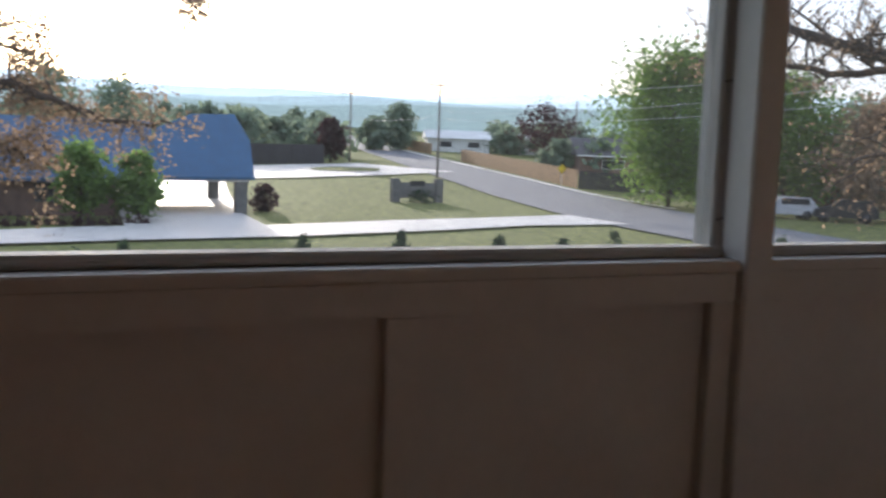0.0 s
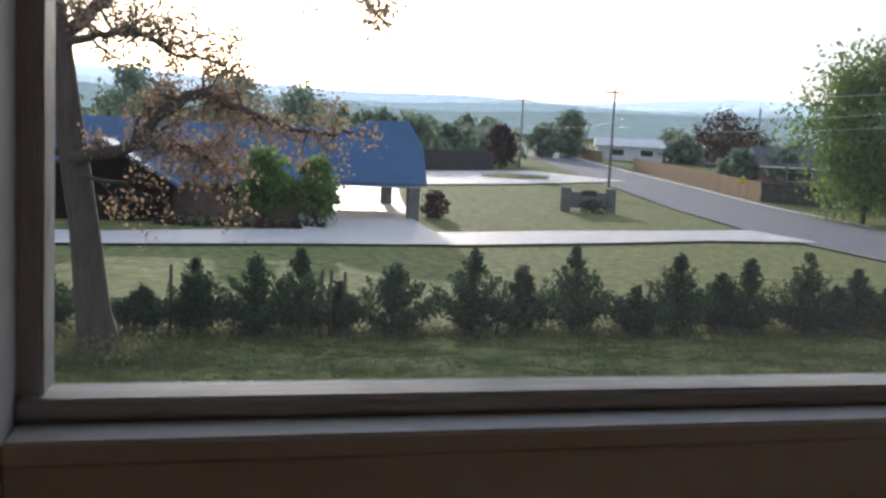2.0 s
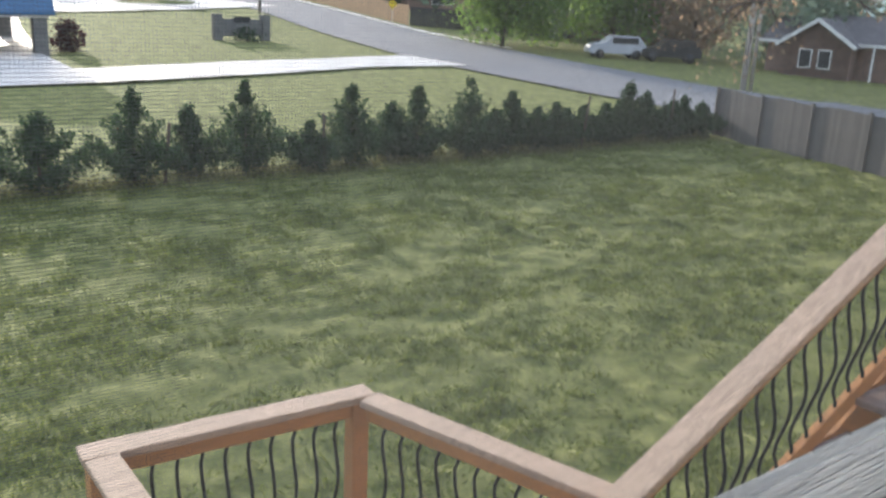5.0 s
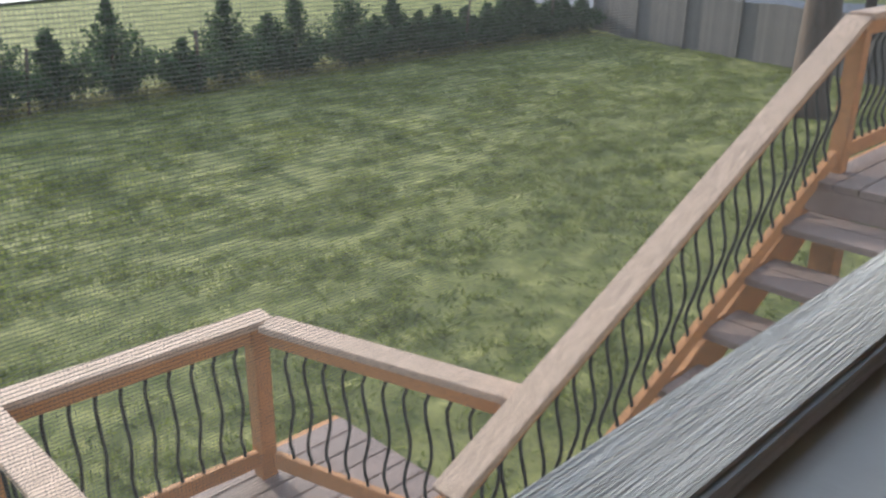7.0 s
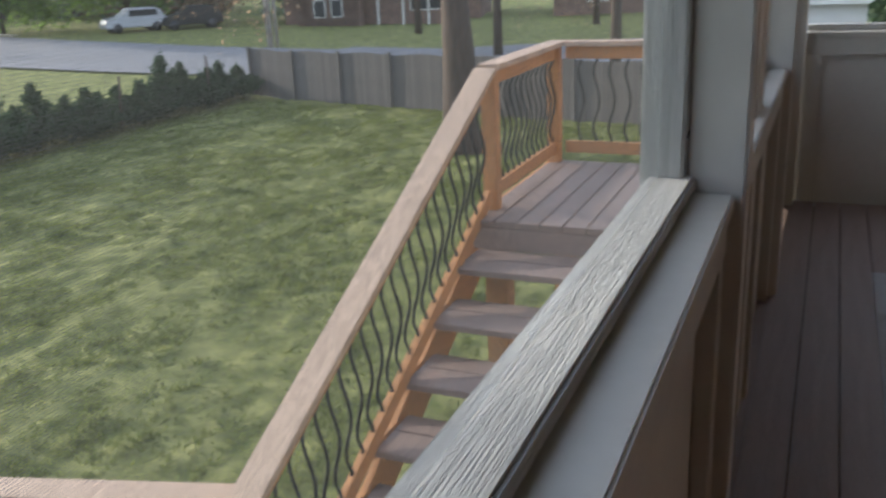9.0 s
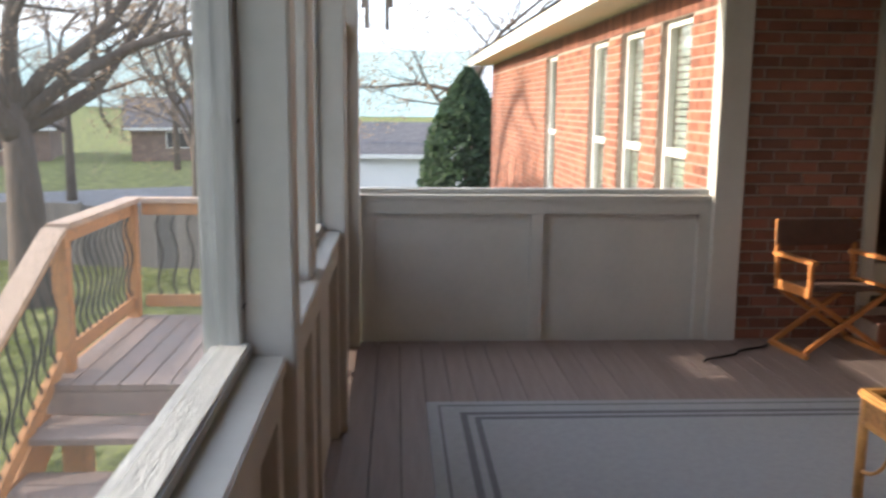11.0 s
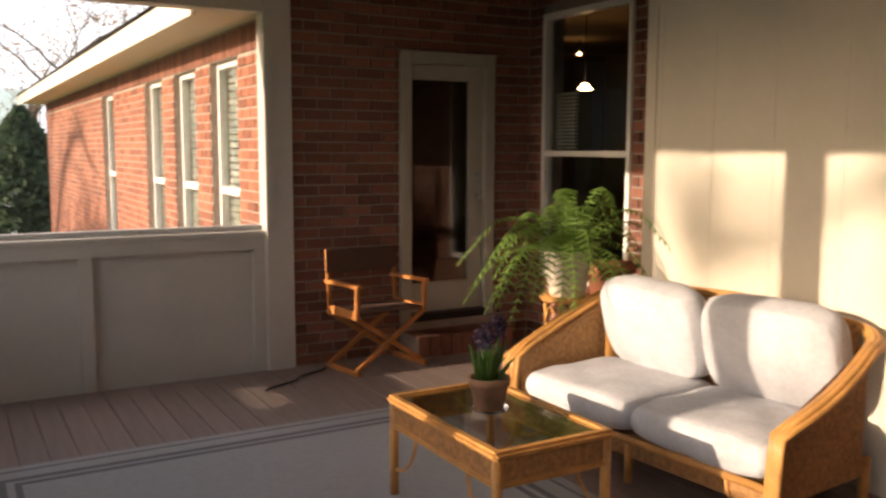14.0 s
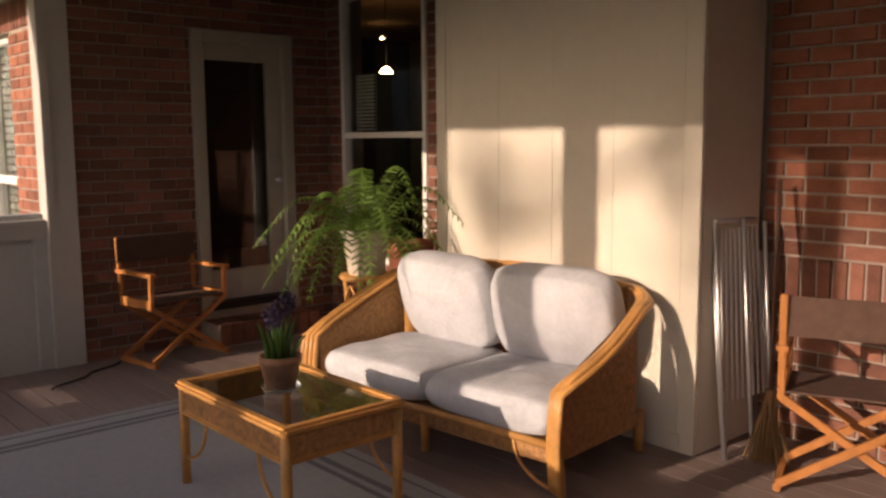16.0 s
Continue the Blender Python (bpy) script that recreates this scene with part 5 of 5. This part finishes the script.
for off, lift in ((0.0, 0.0), (0.022, 0.012), (0.044, 0.010), (0.062, -0.006)):
    tube("frame_pole", rib(off, lift), 0.0155, RATTAN, lv, 8)
for s in (-1, 1):
    V, F = [], []
    for j, a in enumerate(np.linspace(0, 1, 9)):
        y, z = 0.36 - 0.62 * a, 0.45 + 0.25 * a ** 1.15
        V += [(s * (LW - 0.012), y, 0.14), (s * (LW + 0.01), y, 0.14), (s * (LW - 0.012), y, z), (s * (LW + 0.01), y, z)]
        if j:
            b = 4 * (j - 1)
            F += [(b, b + 4, b + 6, b + 2), (b + 1, b + 3, b + 7, b + 5)]
    mesh_object("arm_panel", V, F, WICKER, lv, "open woven wicker panel")
    tube("leg", [(s * (LW + 0.02), 0.34, 0), (s * (LW + 0.02), 0.36, 0.16)], 0.024, RATTAN, lv)
    tube("leg", [(s * (LW - 0.02), -0.34, 0), (s * (LW - 0.02), -0.34, 0.2)], 0.024, RATTAN, lv)
    tube("brace", [(s * (LW - 0.0 - 0.22 * math.sin(a)), 0.35, 0.02 + 0.17 * (1 - math.cos(a))) for a in np.linspace(0, 1.57, 8)], 0.009, RATTAN, lv, 6)
box("seat_deck", -LW, LW, -0.34, 0.34, 0.16, 0.20, WICKER, lv)
box("front_apron", -LW, LW, 0.325, 0.345, 0.12, 0.20, WICKER, lv)
tube("front_pole", [(-LW, 0.35, 0.205), (LW, 0.35, 0.205)], 0.018, RATTAN, lv)
tube("leg", [(0, 0.34, 0), (0, 0.34, 0.18)], 0.02, RATTAN, lv)
box("back_panel", -LW + 0.1, LW - 0.1, -0.375, -0.355, 0.2, 0.77, WICKER, lv)


def cushion(name, w, d, h, m, crown, corner=0.13):
    """A stuffed cushion: rounded block with a swelling top and soft wrinkles."""
    bm = bmesh.new()
    bmesh.ops.create_cube(bm, size=1.0)
    bmesh.ops.subdivide_edges(bm, edges=bm.edges[:], cuts=19, use_grid_fill=True)
    for v in bm.verts:
        x, y, z = v.co * 2
        f = 1 - 0.10 * (abs(x) ** 6 + abs(y) ** 6)
        puff = (1 - x * x) * (1 - y * y)
        nx, ny = x * (1 - 0.07 * z * z) * (1 - corner * abs(y) ** 4), y * (1 - 0.07 * z * z) * (1 - corner * abs(x) ** 4)
        nz = z * (0.72 * f + crown * puff)
        q = noise.noise(Vector((x * 2.2, y * 2.2, z + w * 9))) * 0.07 - 0.10 * max(0.0, 0.12 - abs(noise.noise(Vector((x * 1.7 + 5, y * 1.7, w * 7 + m.translation.x))))) / 0.12 * puff
        v.co = (nx * w / 2, ny * d / 2, (nz + q * abs(z)) * h / 2)
    bm.transform(m)
    return part(name, bm, CUSHION, lv, "ivory cotton cushion with soft creases", True)


for s in (-1, 1):
    cushion("seat_cushion", 0.735, 0.68, 0.23, pose(s * 0.367, 0.03, 0.30), 0.22, 0.045)
    cushion("back_cushion", 0.70, 0.50, 0.24, pose(s * 0.352, -0.22, 0.615, 74, 0, s * -5), 0.45)

# fern on its rattan stand, before the window wall
fs = empty("plant_stand", (-1.72, -3.72, 0.0), "tall rattan plant stand", "plant stand")
lathe("top", [(0, 0.66), (0.16, 0.66), (0.17, 0.675), (0.16, 0.69), (0, 0.69)], RATTAN, fs)
for k in range(4):
    a = k * math.pi / 2 + 0.6
    tube("leg", [(0.17 * math.cos(a), 0.17 * math.sin(a), 0), (0.12 * math.cos(a), 0.12 * math.sin(a), 0.35), (0.14 * math.cos(a), 0.14 * math.sin(a), 0.66)], 0.013, RATTAN, fs)
    b = a + math.pi / 2
    tube("hoop", [((0.14 - 0.03 * math.sin(u * 3.14)) * math.cos(a + (b - a) * u), (0.14 - 0.03 * math.sin(u * 3.14)) * math.sin(a + (b - a) * u), 0.5 + 0.12 * math.sin(u * 3.14)) for u in np.linspace(0, 1, 9)], 0.007, RATTAN, fs, 6)
fern = empty("fern", (-1.72, -3.72, 0.69), "arching green sword fern in a cream pot", "potted plant")
lathe("pot", [(0, 0), (0.105, 0), (0.115, 0.02), (0.14, 0.24), (0.155, 0.25), (0.155, 0.275), (0.14, 0.28), (0.125, 0.24), (0, 0.23)], CERAMIC, fern)
rf = random.Random(4)
for k in range(40):
    a = k * 2.39996
    reach = rf.uniform(0.30, 0.72) if k % 5 else rf.uniform(0.22, 0.36)
    up_ = rf.uniform(0.06, 0.36) if k % 5 else rf.uniform(0.34, 0.46)
    V, F = [], []
    n = 22
    spine = []
    for i in range(n + 1):
        u = i / n
        r = 0.04 + reach * u
        z = 0.24 + up_ * math.sin(min(1, u * 1.25) * math.pi * 0.62) * 1.1 - (0.50 - up_ * 0.45) * u ** 2.4
        spine.append(Vector((r * math.cos(a), r * math.sin(a), z)))
    side = Vector((-math.sin(a), math.cos(a), 0))
    for i in range(1, n):
        p = spine[i]
        d = (spine[i + 1] - spine[i - 1]).normalized()
        w = 0.062 * math.sin(math.pi * (0.08 + 0.9 * i / n)) ** 0.7 + 0.006
        for s in (-1, 1):
            o = len(V)
            tip = p + side * s * w + d * 0.012 + Vector((0, 0, -0.014 - 0.01 * rf.random()))
            V += [p - d * 0.007, p + d * 0.007, tip + d * 0.004, tip - d * 0.003]
            F.append((o, o + 1, o + 2, o + 3))
    sv, sf = tube_data(spine, [0.003] * (n + 1), 4)
    VV, FF = join_data([(V, F), (sv, sf)])
    mesh_object("frond", VV, FF, FERN, fern)
rp = empty("clay_pot", (-1.55, -4.2, 0.0), "empty red clay pot on a low stand", "flower pot")
lathe("pot", [(0, 0.5), (0.10, 0.5), (0.15, 0.78), (0.165, 0.78), (0.165, 0.84), (0.15, 0.84), (0.13, 0.75), (0, 0.72)], REDCLAY, rp)
lathe("stand", [(0.0, 0.0), (0.15, 0.0), (0.10, 0.06), (0.08, 0.42), (0.13, 0.49), (0, 0.495)], RATTAN, rp)

# wind chimes
wc = empty("wind_chimes", (-1.05, -0.16, ZC), "aluminium tube wind chimes hanging from the ceiling", "wind chimes")
lathe("top_plate", [(0, -0.30), (0.09, -0.30), (0.09, -0.285), (0, -0.28)], TEAK, wc)
tube("cord", [(0, 0, -0.28), (0, 0, 0)], 0.003, IRON, wc, 5)
for k in range(6):
    a = k * math.pi / 3 + 0.3
    x, y = 0.075 * math.cos(a), 0.075 * math.sin(a)
    L_ = 0.30 + 0.055 * ((k * 2) % 6)
    tube("chime_tube", [(x, y, -0.36), (x, y, -0.36 - L_)], 0.012, STEEL, wc, 10)
    tube("cord", [(x, y, -0.29), (x, y, -0.36)], 0.0015, IRON, wc, 4)

# folded lawn chair and broom leaning beside the chase
fc = empty("folded_chair", (-3.92, -4.36, 0.0), "folded aluminium lawn chair leaning on the wall", "chair")
for k, (dx, dy, h) in enumerate([(0, 0.20, 1.12), (0.03, 0.16, 0.98), (-0.05, -0.16, 1.10), (-0.02, -0.19, 0.95), (-0.03, 0.0, 1.12)]):
    tube("frame_tube", [(dx, dy, 0.0), (dx + 0.05, dy, h * 0.5), (dx + 0.09, dy, h)], 0.011, STEEL, fc)
for k in range(9):
    tube("webbing", [(0.015 + 0.005 * k, -0.17 + 0.04 * k, 0.25), (0.085, -0.17 + 0.04 * k, 1.08)], 0.006, STUCCO, fc, 5)
tube("top_bar", [(0.09, 0.20, 1.12), (0.09, -0.16, 1.11)], 0.011, STEEL, fc)
br = empty("broom", (-4.06, -4.30, 0.0), "old straw broom leaning in the corner", "broom")
tube("handle", [(0, 0, 0.32), (0.12, -0.24, 1.3)], 0.012, CANVAS, br)
V, F = join_data([tube_data([(0.0 + rng.normal() * 0.01, rng.normal() * 0.01, 0.34), (rng.normal() * 0.05, 0.03 + rng.normal() * 0.03, 0.0)], 0.004, 4) for _ in range(60)])
mesh_object("bristles", V, F, STRAW, br)
tg = tagged(tube("cable", [(-0.55 + 0.03 * i, -2.2 - 0.045 * i + 0.03 * math.sin(i), 0.012) for i in range(14)], 0.008, IRON, None, 6), "thin black cable lying on the deck", "cable")

# brick step under the garden door
step = empty("brick_step", (0, 0, 0), "dark brick step under the garden door", "step")
box("core", -0.28, 0.02, -4.30, -3.46, 0.0, 0.17, MORTAR, step, 0)
for k in range(9):
    box("brick", -0.30, 0.025, -4.30 + k * 0.094, -4.216 + k * 0.094, 0.02, 0.18, BRICK, step, 0.004)
box("riser_block", -0.05, 0.02, -4.30, -3.46, 0.171, 0.24, MORTAR, step, 0)

# ---- deck boards and bricks ----
fb = None
for k in range(33):
    y0 = -4.65 + k * 0.141
    if fb is None:
        bm = bmesh.new()
        add_box(bm, X0, 0.0, 0.0, 0.136, -0.028, 0.0, 0.0)
        ob = part("board", bm, DECK, floor)
        fb = ob.data
    else:
        ob = new("board", fb)
        ob.parent = floor
    ob.matrix_basis = Matrix.Translation((0, y0, 0))

CH, BL, BH, MJ = 0.0775, 0.205, 0.066, 0.0115


def brick_face(origin, along, out, length, z0, z1, holes, parent, mat, joined=False, soldier=None, limit=300):
    """Courses of bricks standing 12 mm proud of the core wall."""
    origin, along, out = Vector(origin), Vector(along), Vector(out)
    items, shared = [], {}
    count = 0
    for c in range(int((z1 - z0) / CH)):
        z = z0 + c * CH
        if soldier and soldier[0] - 0.01 < z < soldier[1] - 0.02:
            continue
        u = -BL / 2 if c % 2 else 0.0
        while u < length:
            a, b = max(u, 0.0), min(u + BL - MJ, length)
            u += BL
            segs = [(a, b)]
            for h0, h1, hz0, hz1 in holes:
                if z + BH > hz0 and z < hz1:
                    nxt = []
                    for p, q in segs:
                        if q <= h0 or p >= h1:
                            nxt.append((p, q))
                        else:
                            if p < h0:
                                nxt.append((p, h0))
                            if q > h1:
                                nxt.append((h1, q))
                    segs = nxt
            for p, q in segs:
                if q - p < 0.03:
                    continue
                L = round(q - p, 3)
                e = 0.003
                vs = []
                for uu in (0, L):
                    for dd in (-0.002, 0.012):
                        for zz in (0, BH):
                            s = e if dd > 0 else 0
                            vs.append(along * (uu + (s if uu == 0 else -s)) + out * dd + Vector((0, 0, zz + (s if zz == 0 else -s))))
                fs_ = [(0, 1, 3, 2), (4, 6, 7, 5), (0, 4, 5, 1), (2, 3, 7, 6), (0, 2, 6, 4), (1, 5, 7, 3)]
                at = origin + along * p + Vector((0, 0, z))
                if joined or count >= limit:
                    items.append(([v + at for v in vs], fs_))
                    continue
                count += 1
                if L not in shared:
                    ob = mesh_object("brick", vs, fs_, mat, parent)
                    shared[L] = ob.data
                else:
                    ob = new("brick", shared[L])
                    ob.parent = parent
                ob.matrix_basis = Matrix.Translation(at)
    if soldier:
        me = None
        for k in range(int((length - 0.05) / (BH + MJ))):
            if me is None:
                e, hs = 0.003, soldier[1] - soldier[0] - MJ
                vs = [along * (uu + (s if uu == 0 else -s)) + out * dd + Vector((0, 0, zz + (s if zz == 0 else -s))) for uu in (0, BH) for dd, s in ((-0.002, 0), (0.012, e)) for zz in (0, hs)]
                ob = mesh_object("brick", vs, [(0, 1, 3, 2), (4, 6, 7, 5), (0, 4, 5, 1), (2, 3, 7, 6), (0, 2, 6, 4), (1, 5, 7, 3)], mat, parent)
                me = ob.data
            else:
                ob = new("brick", me)
                ob.parent = parent
            ob.matrix_basis = Matrix.Translation(origin + along * (0.05 + k * (BH + MJ)) + Vector((0, 0, soldier[0])))
    if items:
        V, F = join_data(items)
        ob = mesh_object("brickwork", V, F, BRICK_JOINED, parent)
        tagged(ob, "", "", "", "stuff")


g = bpy.data.objects
brick_face((0.03, -2.61, 0.0), (0, -1, 0), (-1, 0, 0), 2.05, 0.0, ZC, [(0.85, 1.70, 0.0, 2.32)], g["wall_door_1"], BRICK)
brick_face((-3.80, -4.68, 0.0), (-1, 0, 0), (0, 1, 0), 5.7, 0.0, ZC, [], g["wall_back_2"], BRICK, soldier=(9 * CH, 12 * CH))
brick_face((0.03, -4.68, 0.0), (-1, 0, 0), (0, 1, 0), 2.0, 0.0, ZC, [(0.18, 1.24, 0.55, 2.64)], g["wall_back_1"], BRICK)
brick_face((0.16, HY - 0.012, -0.6), (1, 0, 0), (0, 1, 0), HX - 0.16, 0.0, 2.94, [(a - 0.16, b - 0.16, wz0 + 0.6, wz1 + 0.6) for a, b in wins] + [(0, 20, 2.88, 3.3)], g["wall_wing_1"], BRICK, True, soldier=(2.885, 3.09))
